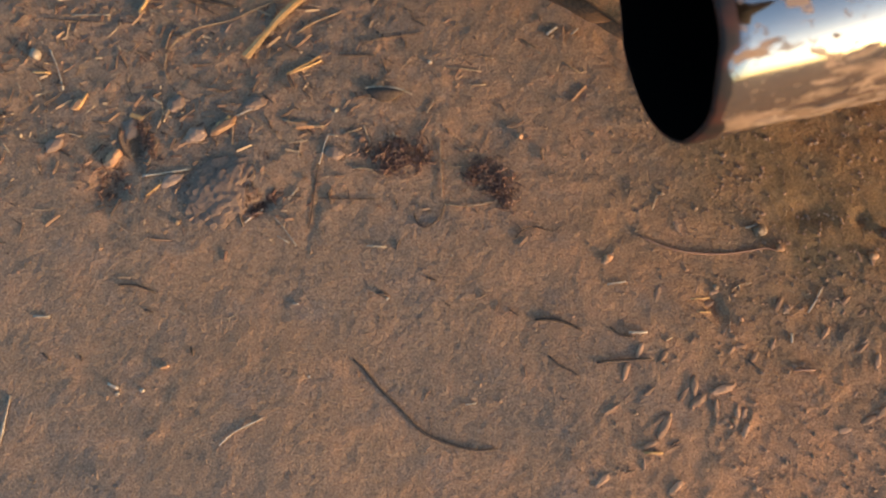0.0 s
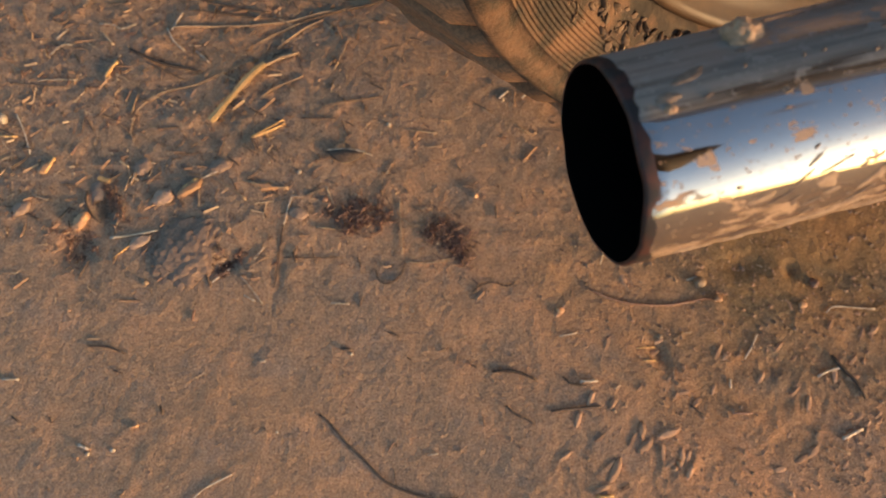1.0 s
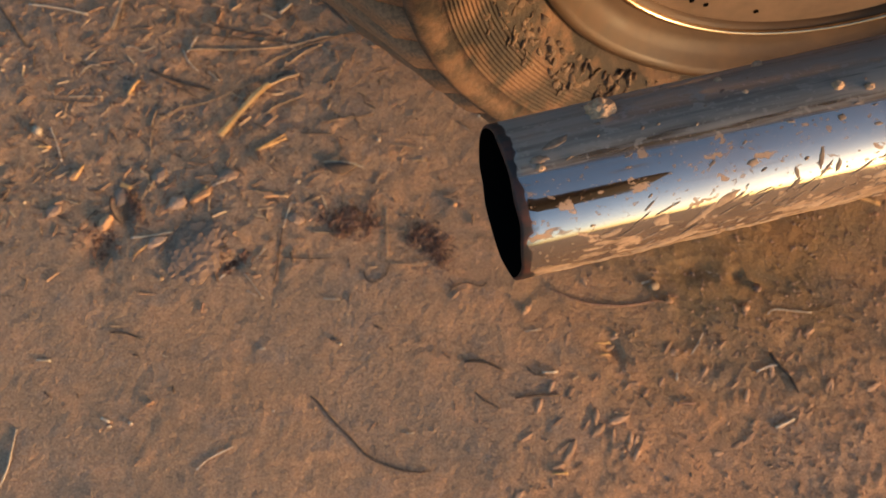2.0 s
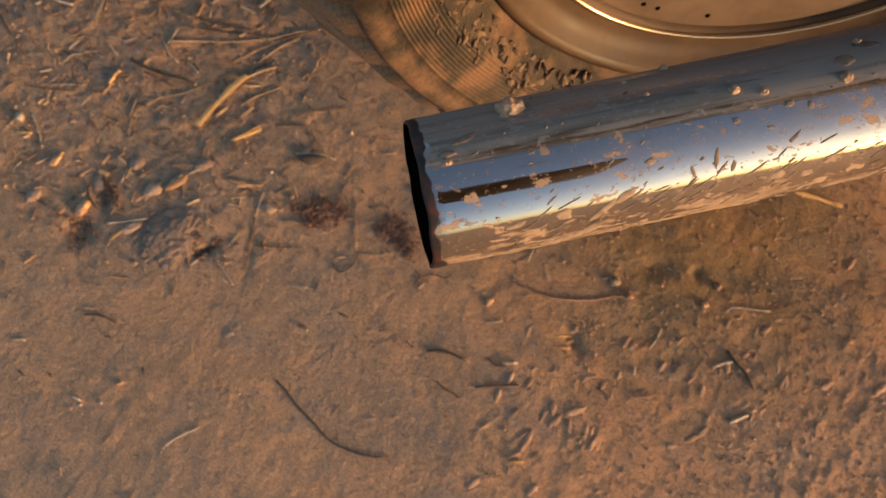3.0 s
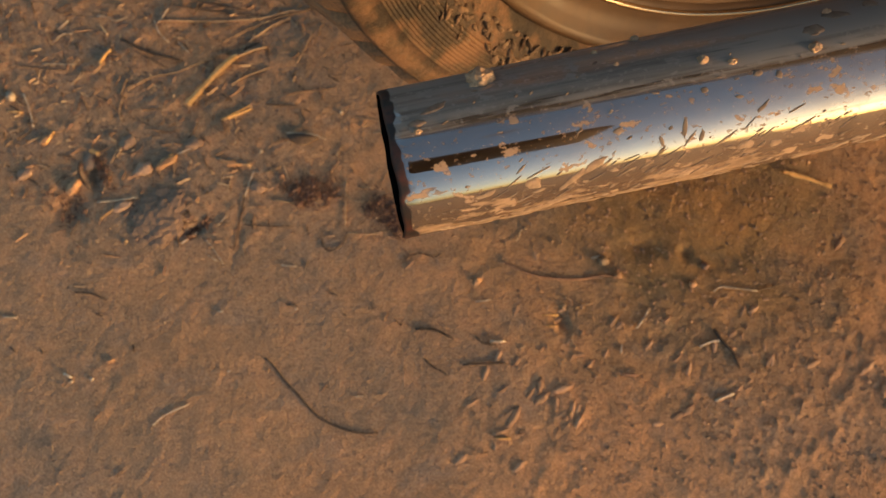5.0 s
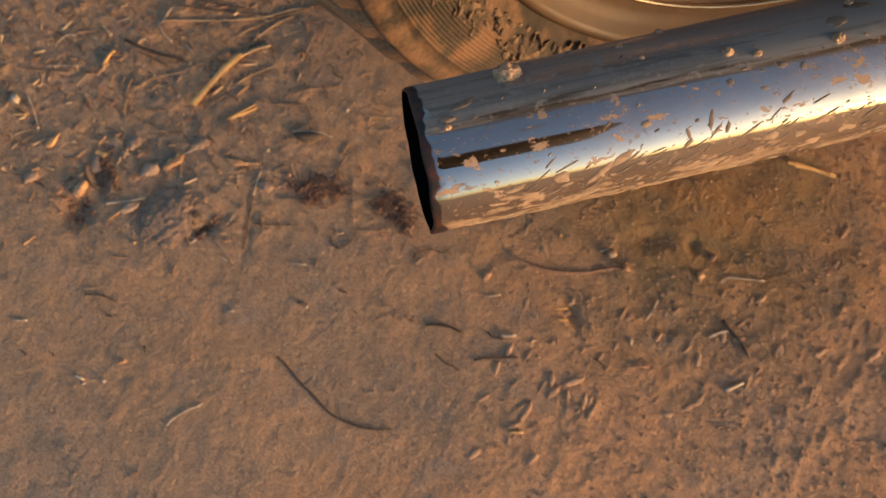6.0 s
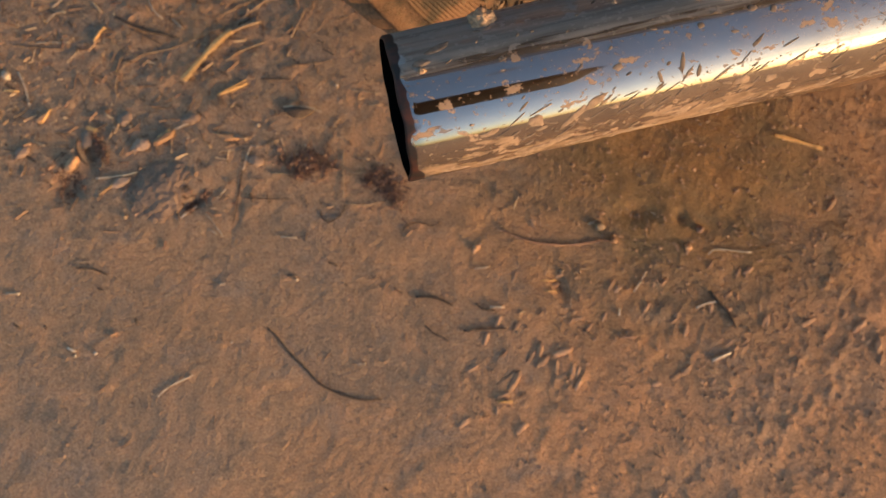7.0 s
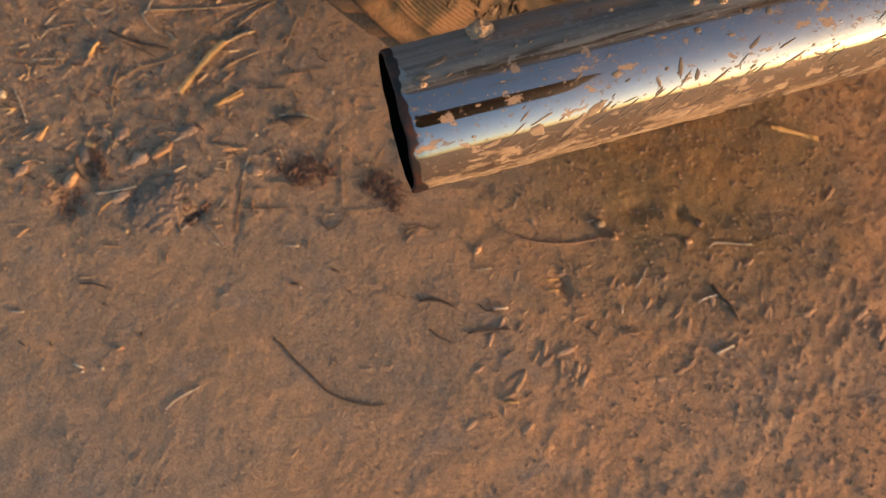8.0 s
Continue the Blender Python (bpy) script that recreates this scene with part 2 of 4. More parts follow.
SOOT_AND_HOLES.node_tree.nodes["Principled BSDF"].inputs["Specular IOR Level"].default_value = 0.0
PLANT = {
    "gold": plant_material("golden_straw", (0.68, 0.37, 0.12), (0.85, 0.53, 0.23)),
    "tan": plant_material("tan_straw", (0.30, 0.195, 0.115), (0.46, 0.32, 0.20)),
    "pale": plant_material("bleached_straw", (0.46, 0.36, 0.26), (0.68, 0.57, 0.44)),
    "dark": plant_material("dark_twig", (0.065, 0.045, 0.034), (0.14, 0.095, 0.070), 0.9),
    "brown": plant_material("brown_stem", (0.12, 0.078, 0.05), (0.23, 0.15, 0.095)),
    "orange": plant_material("orange_chip", (0.46, 0.24, 0.12), (0.60, 0.34, 0.18)),
    "red": plant_material("reddish_root", (0.30, 0.15, 0.095), (0.42, 0.24, 0.16)),
}
FIBRE = scatter_material("dead_fibres", [(0.0, (0.095, 0.060, 0.045)), (0.55, (0.21, 0.105, 0.074)), (1.0, (0.38, 0.23, 0.16))])
LITTER = scatter_material("straw_litter", [(0.0, (0.09, 0.064, 0.048)), (0.35, (0.20, 0.125, 0.085)), (0.7, (0.36, 0.21, 0.13)), (1.0, (0.62, 0.46, 0.30))])
CRUMB = scatter_material("soil_crumbs", [(0.0, (0.22, 0.15, 0.105)), (0.5, (0.38, 0.24, 0.15)), (1.0, (0.52, 0.30, 0.18))])

# ---- mesh helpers ----


def mesh_object(name, verts, faces, mat, parent=None, smooth=True):
    me = bpy.data.meshes.new(name)
    me.from_pydata([tuple(v) for v in verts], [], faces)
    me.materials.append(mat)
    if smooth:
        me.shade_smooth()
    ob = new(name, me)
    ob.parent = parent
    return ob


def part(name, bm, mat, parent, label=""):
    me = bpy.data.meshes.new(name)
    bm.to_mesh(me)
    bm.free()
    me.materials.append(mat)
    me.shade_smooth()
    ob = new(name, me)
    ob.parent = parent
    if label:
        tagged(ob, label)
    return ob


def lathe(bm, profile, steps, a0=0.0, a1=2 * math.pi):
    """Turn a profile of (radius, depth) round the y axis."""
    closed = abs(a1 - a0 - 2 * math.pi) < 1e-6
    rings = []
    for i in range(steps if closed else steps + 1):
        a = a0 + (a1 - a0) * i / steps
        rings.append([bm.verts.new((r * math.cos(a), y, r * math.sin(a))) for r, y in profile])
    for i in range(steps):
        p, q = rings[i], rings[(i + 1) % len(rings)]
        for k in range(len(profile) - 1):
            bm.faces.new((p[k], q[k], q[k + 1], p[k + 1]))
    return bm


# ---- the ground ----
LATTICE = np.random.RandomState(5).rand(256, 256)


def value_noise(x, y):
    xi, yi = np.floor(x).astype(int), np.floor(y).astype(int)
    fx, fy = x - xi, y - yi
    fx, fy = fx * fx * fx * (fx * (fx * 6 - 15) + 10), fy * fy * fy * (fy * (fy * 6 - 15) + 10)
    a, b = LATTICE[xi % 256, yi % 256], LATTICE[(xi + 1) % 256, yi % 256]
    c, d = LATTICE[xi % 256, (yi + 1) % 256], LATTICE[(xi + 1) % 256, (yi + 1) % 256]
    return (a * (1 - fx) + b * fx) * (1 - fy) + (c * (1 - fx) + d * fx) * fy - 0.5


def dent(x, y, cx, cy, rx, ry, depth, turn=0.0):
    c, s = math.cos(radians(turn)), math.sin(radians(turn))
    u, v = (x - cx) * c + (y - cy) * s, -(x - cx) * s + (y - cy) * c
    return depth * np.exp(-(u / rx) ** 2 - (v / ry) ** 2)


def height(x, y):
    x, y = np.asarray(x, float), np.asarray(y, float)
    near = np.exp(-((np.abs(x - 0.05) / 0.9) ** 4) - ((np.abs(y - 0.1) / 0.9) ** 4))
    rough = 0.30 + 0.52 / (1 + np.exp(-(x - 0.09) / 0.025)) * (0.6 + value_noise(x * 18 + 9, y * 18)) + 0.5 / (1 + np.exp(-(y - 0.15) / 0.02)) / (1 + np.exp((x + 0.02) / 0.03))
    wx, wy = x + 0.004 * value_noise(x * 60, y * 60 + 31), y + 0.004 * value_noise(x * 60 + 77, y * 60)
    h = 0.0022 * value_noise(x * 11 + 3, y * 11)
    h = h + 0.0016 * rough * value_noise(wx * 40, wy * 40 + 11)
    h = h + 0.0014 * rough * value_noise(wx * 105 + 5, wy * 105)
    ridge = np.abs(value_noise((wx - wy * 0.5) * 120 + 40, (wy + wx * 0.5) * 60))
    h = h - 0.0024 * (rough - 0.5) * ridge
    # trodden flakes of clay, long in one direction
    along_f, across_f = (wx * 0.55 + wy * 0.83) * 62, (-wx * 0.83 + wy * 0.55) * 150
    flakes = np.maximum(0.0, value_noise(along_f + 21, across_f + 4) - 0.22) + 0.6 * np.maximum(0.0, value_noise(along_f * 2.1, across_f * 1.9 + 50) - 0.24)
    patch = 1 / (1 + np.exp(-(x - 0.10) / 0.02)) * np.clip(0.40 + 2.2 * value_noise(x * 14 + 2, y * 14 + 6), 0.08, 1.0)
    patch = patch / (1 + np.exp((y - 0.075) / 0.012))
    h = h + 0.0040 * patch * flakes
    h = h + 0.0011 * rough * np.abs(value_noise(x * 240, y * 240 + 3)) + 0.0003 * value_noise(x * 520 + 8, y * 520)
    h = h + dent(x, y, -0.118, 0.134, 0.017, 0.011, 0.0008, 30) + dent(x, y, -0.098, 0.131, 0.007, 0.004, -0.004, 30)
    h = h + dent(x, y, -0.181, 0.142, 0.009, 0.010, -0.0045) + dent(x, y, -0.170, 0.166, 0.004, 0.012, -0.005, 20)
    h = h + dent(x, y, -0.070, 0.125, 0.004, 0.017, -0.001, -8) + dent(x, y, 0.143, 0.074, 0.004, 0.008, -0.004, 25)
    h = h + dent(x, y, 0.198, 0.126, 0.012, 0.007, -0.003) + dent(x, y, 0.228, 0.122, 0.004, 0.005, -0.003)
    return h * near


def spread(lo, hi, step):
    inner = np.arange(lo, hi + step / 2, step)
    outer, gap, at = [], step, 0.0
    while at < 400:
        gap *= 1.28
        at += gap
        outer.append(at)
    outer = np.array(outer)
    return np.concatenate([(lo - outer)[::-1], inner, hi + outer])


def build_ground():
    xs, ys = spread(-0.30, 0.44, 0.0011), spread(-0.12, 0.38, 0.0011)
    gx, gy = np.meshgrid(xs, ys)
    co = np.stack([gx.ravel(), gy.ravel(), height(gx, gy).ravel()], 1)
    nx, ny = len(xs), len(ys)
    k = (np.arange(ny - 1)[:, None] * nx + np.arange(nx - 1)[None, :]).ravel()
    quads = np.stack([k, k + 1, k + nx + 1, k + nx], 1).astype(np.int32)
    me = bpy.data.meshes.new("ground")
    me.vertices.add(len(co))
    me.vertices.foreach_set("co", co.ravel())
    me.loops.add(quads.size)
    me.loops.foreach_set("vertex_index", quads.ravel())
    me.polygons.add(len(quads))
    me.polygons.foreach_set("loop_start", np.arange(0, quads.size, 4, dtype=np.int32))
    me.update(calc_edges=True)
    me.shade_smooth()
    me.materials.append(SOIL)
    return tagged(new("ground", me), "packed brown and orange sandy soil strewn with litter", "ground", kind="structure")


ground = build_ground()

# ---- the wheel ----
HUB_X, HUB_Z = 0.187, 0.254
VEHICLE = new("vehicle")
VEHICLE.location = (HUB_X, 0.40, 0.0)
tagged(VEHICLE, "dark dusty vehicle with a muddy ribbed tyre on soil", "vehicle")
HUB = (0.0, -0.40, HUB_Z)


def tyre_profile():
    pts = [(0.126, 0.212), (0.131, 0.203), (0.1335, 0.196), (0.137, 0.1905), (0.143, 0.1845)]
    r = 0.146
    while r < 0.163:                       # fine moulded ribs on the sidewall
        y = 0.182 - 0.0155 * ((r - 0.146) / 0.020) ** 0.9
        pts += [(r, y), (r + 0.0004, y - 0.0006), (r + 0.0008, y - 0.0006), (r + 0.0011, y)]
        r += 0.0015
    pts += [(0.168, 0.1655), (0.174, 0.1635), (0.178, 0.1655), (0.181, 0.1730), (0.186, 0.1860), (0.197, 0.2020), (0.214, 0.2190), (0.229, 0.232), (0.239, 0.244), (0.245, 0.262), (0.243, 0.290), (0.236, 0.310), (0.216, 0.330), (0.190, 0.344), (0.160, 0.330), (0.126, 0.318)]
    return pts


tyre = part("tyre", lathe(bmesh.new(), tyre_profile(), 220), RUBBER, VEHICLE, "dusty black rubber tyre with fine ribs")
tyre.location = HUB
bm = bmesh.new()
lathe(bm, [(0.127, 0.212), (0.1312, 0.203), (0.1322, 0.1985), (0.1308, 0.1955), (0.1280, 0.1955), (0.1258, 0.1985), (0.1235, 0.2030), (0.1200, 0.2070), (0.1160, 0.2095), (0.1120, 0.2105), (0.1090, 0.2125), (0.1075, 0.2160), (0.1070, 0.2220), (0.1075, 0.240), (0.110, 0.26), (0.120, 0.30), (0.127, 0.318)], 180)
rim = part("rim", bm, RIM, VEHICLE, "dusty bright metal rim")
rim.location = HUB
bm = bmesh.new()
lathe(bm, [(0.1112 + 0.0015 * math.cos(k * math.pi / 4), 0.2107 + 0.0015 * math.sin(k * math.pi / 4)) for k in range(9)], 180)
part("rim_edge", bm, POLISH, rim, "polished edge of the rim")
bm = bmesh.new()
lathe(bm, [(0.1085, 0.2150), (0.100, 0.2142), (0.085, 0.2150), (0.070, 0.222), (0.050, 0.232), (0.042, 0.222), (0.020, 0.219), (0.0005, 0.219)], 120)
disc = part("wheel_disc", bm, DISC, rim, "dull brown pressed steel disc")


def tread_block():
    """One shoulder block, at angle zero, with chamfered edges."""
    outer = [(0.183, 0.1635), (0.191, 0.172), (0.204, 0.186), (0.220, 0.202), (0.236, 0.217), (0.248, 0.236)]
    bm = bmesh.new()
    half = 0.050
    rows = []
    for a, drop in ((-half, 0.010), (-half * 0.90, 0.001), (-half * 0.3, 0.0), (half * 0.4, 0.0), (half * 0.90, 0.001), (half, 0.010)):
        row = []
        for i, (r, y) in enumerate(outer):
            d = drop + (0.006 if i == 0 else 0.0)
            aa = a + 0.02 * (i / 5.0)
            rr = r - d
            row.append(bm.verts.new((rr * math.cos(aa), y + d * 0.5, rr * math.sin(aa))))
        rows.append(row)
    for p, q in zip(rows, rows[1:]):
        for k in range(len(outer) - 1):
            bm.faces.new((p[k], q[k], q[k + 1], p[k + 1]))
    return bm


BLOCKS = 46
first = part("tread_block", tread_block(), TREAD, tyre)
for i in range(1, BLOCKS):
    ob = new("tread_block", first.data)
    ob.parent = tyre
    ob.rotation_euler = (0, 2 * math.pi * i / BLOCKS, 0)
for y0, y1 in ((0.240, 0.256), (0.262, 0.280), (0.286, 0.300)):
    bm = bmesh.new()
    lathe(bm, [(0.241, y0), (0.2515, y0 + 0.001), (0.2525, (y0 + y1) / 2), (0.2515, y1 - 0.001), (0.241, y1)], 160)
    part("tread_rib", bm, RUBBER, tyre)


def clod_bm(size, seed, squash=0.7, sub=2, rough=0.5):
    bm = bmesh.new()
    bmesh.ops.create_icosphere(bm, subdivisions=sub, radius=1.0)
    for v in bm.verts:
        n = noise.noise(v.co * 1.7 + Vector((seed, seed * 3.1, 0))) + 0.5 * noise.noise(v.co * 4.1 + Vector((seed, 0, seed)))
        v.co *= size * (1 + rough * n)
        v.co.z *= squash
    return bm


def merge(target, bm, m):
    me = bpy.data.meshes.new("tmp")
    bm.to_mesh(me)
    bm.free()
    me.transform(m)
    target.from_mesh(me)
    bpy.data.meshes.remove(me)


# mud caked on the sidewall near the rim
rnd = random.Random(3)
cake = bmesh.new()
for i in range(260):
    a = radians(rnd.uniform(178, 262))
    r = rnd.gauss(0.1440, 0.0045)
    r = min(max(r, 0.136), 0.156)
    y = 0.1905 - 0.85 * (r - 0.137)
    merge(cake, clod_bm(rnd.uniform(0.0008, 0.0032), i * 1.3, 0.38, 2, 0.8), pose(r * math.cos(a), y, r * math.sin(a), 90 + rnd.uniform(-20, 20), rnd.uniform(-30, 30), rnd.uniform(0, 360)))
tagged(part("caked_mud", cake, CAKE, tyre, "lumps of dried mud"), kind="stuff")
# small bolt holes in the disc: solid black plugs stand in for their dark inside
for degrees in (247, 252, 268):
    a = radians(degrees)
    bm = bmesh.new()
    bmesh.ops.create_cone(bm, cap_ends=True, segments=16, radius1=0.0014, radius2=0.0012, depth=0.0016)
    ob = part("bolt_hole", bm, SOOT_AND_HOLES, rim)
    ob.matrix_local = pose(0.098 * math.cos(a), 0.2146, 0.098 * math.sin(a), 90, 0, 0)

# ---- the vehicle's dark side above the wheel and ahead of it ----


def body_shell():
    """A closed body with bulging side, roof, floor and a well for the wheel."""
    bm = bmesh.new()
    cols = []
    for i in range(53):
        x = -0.05 + i * 0.05
        d = abs(x - HUB_X)
        arch = d < 0.36
        foot = 0.30 + (math.sqrt(0.36 ** 2 - d * d) * 0.18 if arch else 0.0)
        line = []
        for k in range(17):
            z = foot + (1.05 - foot) * k / 16
            line.append((0.124 + 0.40 * max(0.0, z - 0.38) + 0.012 * math.sin((z - foot) * 9), z))
        line += [(0.45, 1.09), (0.60, 1.12), (1.00, 1.12), (1.33, 1.09), (1.48, 1.00), (1.54, 0.70), (1.50, 0.32)]
        well = 0.57 if arch else foot
        line += [(0.42, 0.32), (0.42, max(well, 0.32)), (0.128, well)]
        cols.append([bm.verts.new((x - HUB_X, y - 0.40, z)) for y, z in line])
    n = len(cols[0])
    for p, q in zip(cols, cols[1:]):
        for k in range(n):
            bm.faces.new((p[k], q[k], q[(k + 1) % n], p[(k + 1) % n]))
    bm.faces.new(cols[0])
    bm.faces.new(cols[-1][::-1])
    bmesh.ops.recalc_face_normals(bm, faces=bm.faces[:])
    return bm


part("body_shell", body_shell(), PAINT, VEHICLE, "dark dusty painted body shell")
bm = bmesh.new()
bmesh.ops.create_cone(bm, cap_ends=True, segments=24, radius1=0.025, radius2=0.025, depth=0.5)
bmesh.ops.rotate(bm, verts=bm.verts[:], matrix=Matrix.Rotation(radians(90), 3, "X"))
axle = part("axle", bm, PAINT, VEHICLE)
axle.location = (0, 0.08, HUB_Z)

# ---- the exhaust pipe ----
PIPE = new("exhaust_pipe")
along = Vector((1.0, 0.2246, 0.0701)).normalized()
side = Vector((0, 0, 1)).cross(along).normalized()
upward = along.cross(side)
PIPE.matrix_world = Matrix.Translation((0.0391, 0.0724, 0.2650)) @ Matrix((along, side, upward)).transposed().to_4x4()
tagged(PIPE, "chrome exhaust pipe spattered with dried mud above soil", "exhaust pipe")
PIPE_R, PIPE_L = 0.0231, 0.75


def tube(r0, r1, length, steps=128):
    """A tube along x: outer skin, lip, bore."""
    bm = bmesh.new()
    prof = [(length, r0), (0.30, r0), (0.12, r0), (0.03, r0), (0.006, r0), (0.0008, r0), (0.0, r0 - 0.0005), (0.0, r1 + 0.0004), (0.0008, r1), (0.01, r1), (0.10, r1), (length, r1)]
    rings = []
    for x, r in prof:
        ring = []
        for i in range(steps):
            a = 2 * math.pi * i / steps
            wob = 0.00035 * noise.noise(Vector((math.cos(a) * 2.2, math.sin(a) * 2.2, 1.0))) if x < 0.002 else 0.0
            skew = 0.065 * r * math.sin(a) * max(0.0, 1 - x / 0.012) if x < 0.012 else 0.0
            ring.append(bm.verts.new((x + wob * 2 + skew, r * math.cos(a), r * math.sin(a))))
        rings.append(ring)
    for n, (p, q) in enumerate(zip(rings, rings[1:])):
        for i in range(steps):
            f = bm.faces.new((p[i], p[(i + 1) % steps], q[(i + 1) % steps], q[i]))
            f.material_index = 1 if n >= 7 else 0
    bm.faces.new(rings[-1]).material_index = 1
    bmesh.ops.recalc_face_normals(bm, faces=bm.faces[:])
    return bm


pipe_tube = part("tube", tube(PIPE_R, PIPE_R - 0.0014, PIPE_L), CHROME, PIPE, "scratched muddy chrome tube with rusty lip")
pipe_tube.data.materials.append(SOOT_AND_HOLES)


def on_pipe(x, turn, lift=0.0):
    """A pose on the pipe's skin, x along from the mouth, turn degrees from the top towards the near side; z points out."""
    a = radians(turn)
    r = PIPE_R + lift
    n = Vector((0, -math.sin(a), math.cos(a)))
    t = Vector((1, 0, 0))
    return Matrix.Translation((x, n.y * r, n.z * r)) @ Matrix((t, n.cross(t), n)).transposed().to_4x4()


def splat(x, turn, sx, sy, seed, spin=0.0):
    """A thin dried splash of mud that follows the pipe's round."""
    bm = bmesh.new()
    rings, steps = ((1.0, 0.00002), (0.90, 0.00016), (0.5, 0.00026)), 20
    grid = []
    c, s = math.cos(radians(spin)), math.sin(radians(spin))
    for f, lift in rings:
        row = []
        for i in range(steps):
            a = 2 * math.pi * i / steps
            w = f * (1 + 0.45 * noise.noise(Vector((math.cos(a) * 1.6 + seed, math.sin(a) * 1.6, seed))) + 0.2 * noise.noise(Vector((math.cos(a) * 5 + seed, math.sin(a) * 5, 2))))
            u, v = sx * w * math.cos(a), sy * w * math.sin(a)
            u, v = u * c - v * s, u * s + v * c
            b = radians(turn) + v / PIPE_R
            r = PIPE_R + lift
            row.append(bm.verts.new((x + u, -math.sin(b) * r, math.cos(b) * r)))
        grid.append(row)
    for p, q in zip(grid, grid[1:]):
        for i in range(steps):
            bm.faces.new((p[i], p[(i + 1) % steps], q[(i + 1) % steps], q[i]))
    bm.faces.new(grid[-1])
    part("mud_splash", bm, THIN_MUD if turn > 46 else SPECK, PIPE)


def clod(x, turn, size, seed, grains=60):
    """A low crumbly lump stuck on the pipe: one skin, swollen into many small grains."""
    g = random.Random(seed)
    knobs = [(Vector((g.gauss(0, 1), g.gauss(0, 1), g.gauss(0.3, 0.8))).normalized(), g.uniform(0.13, 0.26), g.uniform(0.05, 0.17)) for _ in range(grains)]
    bm = bmesh.new()
    bmesh.ops.create_icosphere(bm, subdivisions=5, radius=1.0)
    for v in bm.verts:
        d = v.co.normalized()
        swell = 0.0
        for way, wide, tall in knobs:
            f = 1 - (d - way).length_squared / (wide * wide)
            if f > 0:
                swell = max(swell, tall * math.sqrt(f))
        r = 0.80 + 0.25 * noise.noise(d * 1.6 + Vector((seed, 0, 0))) + swell + 0.07 * noise.noise(d * 11.0)
        v.co = Vector((d.x * 1.15, d.y * 0.9, d.z * 0.85)) * r * size
    ob = part("mud_clod", bm, MUD, PIPE, "crumbly dried mud clod")
    ob.matrix_local = on_pipe(x, turn, size * 0.1)


# lumps
clod(0.031, -34, 0.0042, 1, 150)
clod(0.010, 2, 0.0012, 2)
clod(0.094, -8, 0.0017, 3)
clod(0.102, -2, 0.0013, 4)
clod(0.080, -52, 0.0016, 5)
clod(0.126, 0, 0.0020, 6)
clod(0.066, -40, 0.0010, 7)
clod(0.070, -20, 0.0008, 8, 30)
clod(0.135, -30, 0.0014, 9, 40)
# splashes
splat(0.016, -14, 0.0042, 0.0011, 1, -18)
splat(0.010, -4, 0.0026, 0.0012, 2, 0)
splat(0.040, 57, 0.0026, 0.0020, 3, 20)
splat(0.052, 60, 0.0060, 0.0010, 4, -38)
splat(0.058, 52, 0.0040, 0.0012, 5, -30)
splat(0.066, 30, 0.0016, 0.0010, 6, 0)
splat(0.085, 38, 0.0008, 0.0028, 7, 8)
splat(0.078, 44, 0.0006, 0.0020, 8, -15)
splat(0.090, 46, 0.0007, 0.0020, 9, 10)
splat(0.108, 34, 0.0024, 0.0006, 10, -40)
splat(0.104, 62, 0.0026, 0.0016, 11, -10)
splat(0.113, 66, 0.0020, 0.0014, 12, 0)
splat(0.092, 14, 0.0012, 0.0009, 13, 0)
splat(0.108, 10, 0.0014, 0.0010, 14, 0)
splat(0.114, 14, 0.0010, 0.0012, 15, 0)
splat(0.128, -14, 0.0030, 0.0020, 16, 0)
splat(0.136, -26, 0.0036, 0.0018, 17, 10)
splat(0.148, -30, 0.0022, 0.0018, 18, 0)
splat(0.026, 58, 0.0030, 0.0010, 19, -10)
rnd = random.Random(11)
for i in range(150):
    low = rnd.random() < 0.5
    turn = rnd.uniform(58, 110) if low else rnd.uniform(-60, 58)
    size = rnd.uniform(0.0002, 0.0006) * (1.5 if low else 1.0)
    splat(rnd.uniform(0.012, 0.23), turn, size * rnd.uniform(0.8, 2.4), size * rnd.uniform(0.5, 1.0), 30 + i, rnd.uniform(-50, 20))
# slanting streaks flung along the near side
for i in range(90):
    size = rnd.uniform(0.0006, 0.0022)
    splat(rnd.uniform(0.03, 0.22), rnd.gauss(60, 13), size * rnd.uniform(1.0, 2.0), rnd.uniform(0.00012, 0.0004), 300 + i, rnd.gauss(-32, 9))
# plates of mud on the underside
for i in range(40):
    size = rnd.uniform(0.0010, 0.0030)
    splat(rnd.uniform(0.01, 0.22), rnd.uniform(72, 108), size * rnd.uniform(1.0, 2.2), size * rnd.uniform(0.3, 0.6), 500 + i, rnd.gauss(-12, 8))

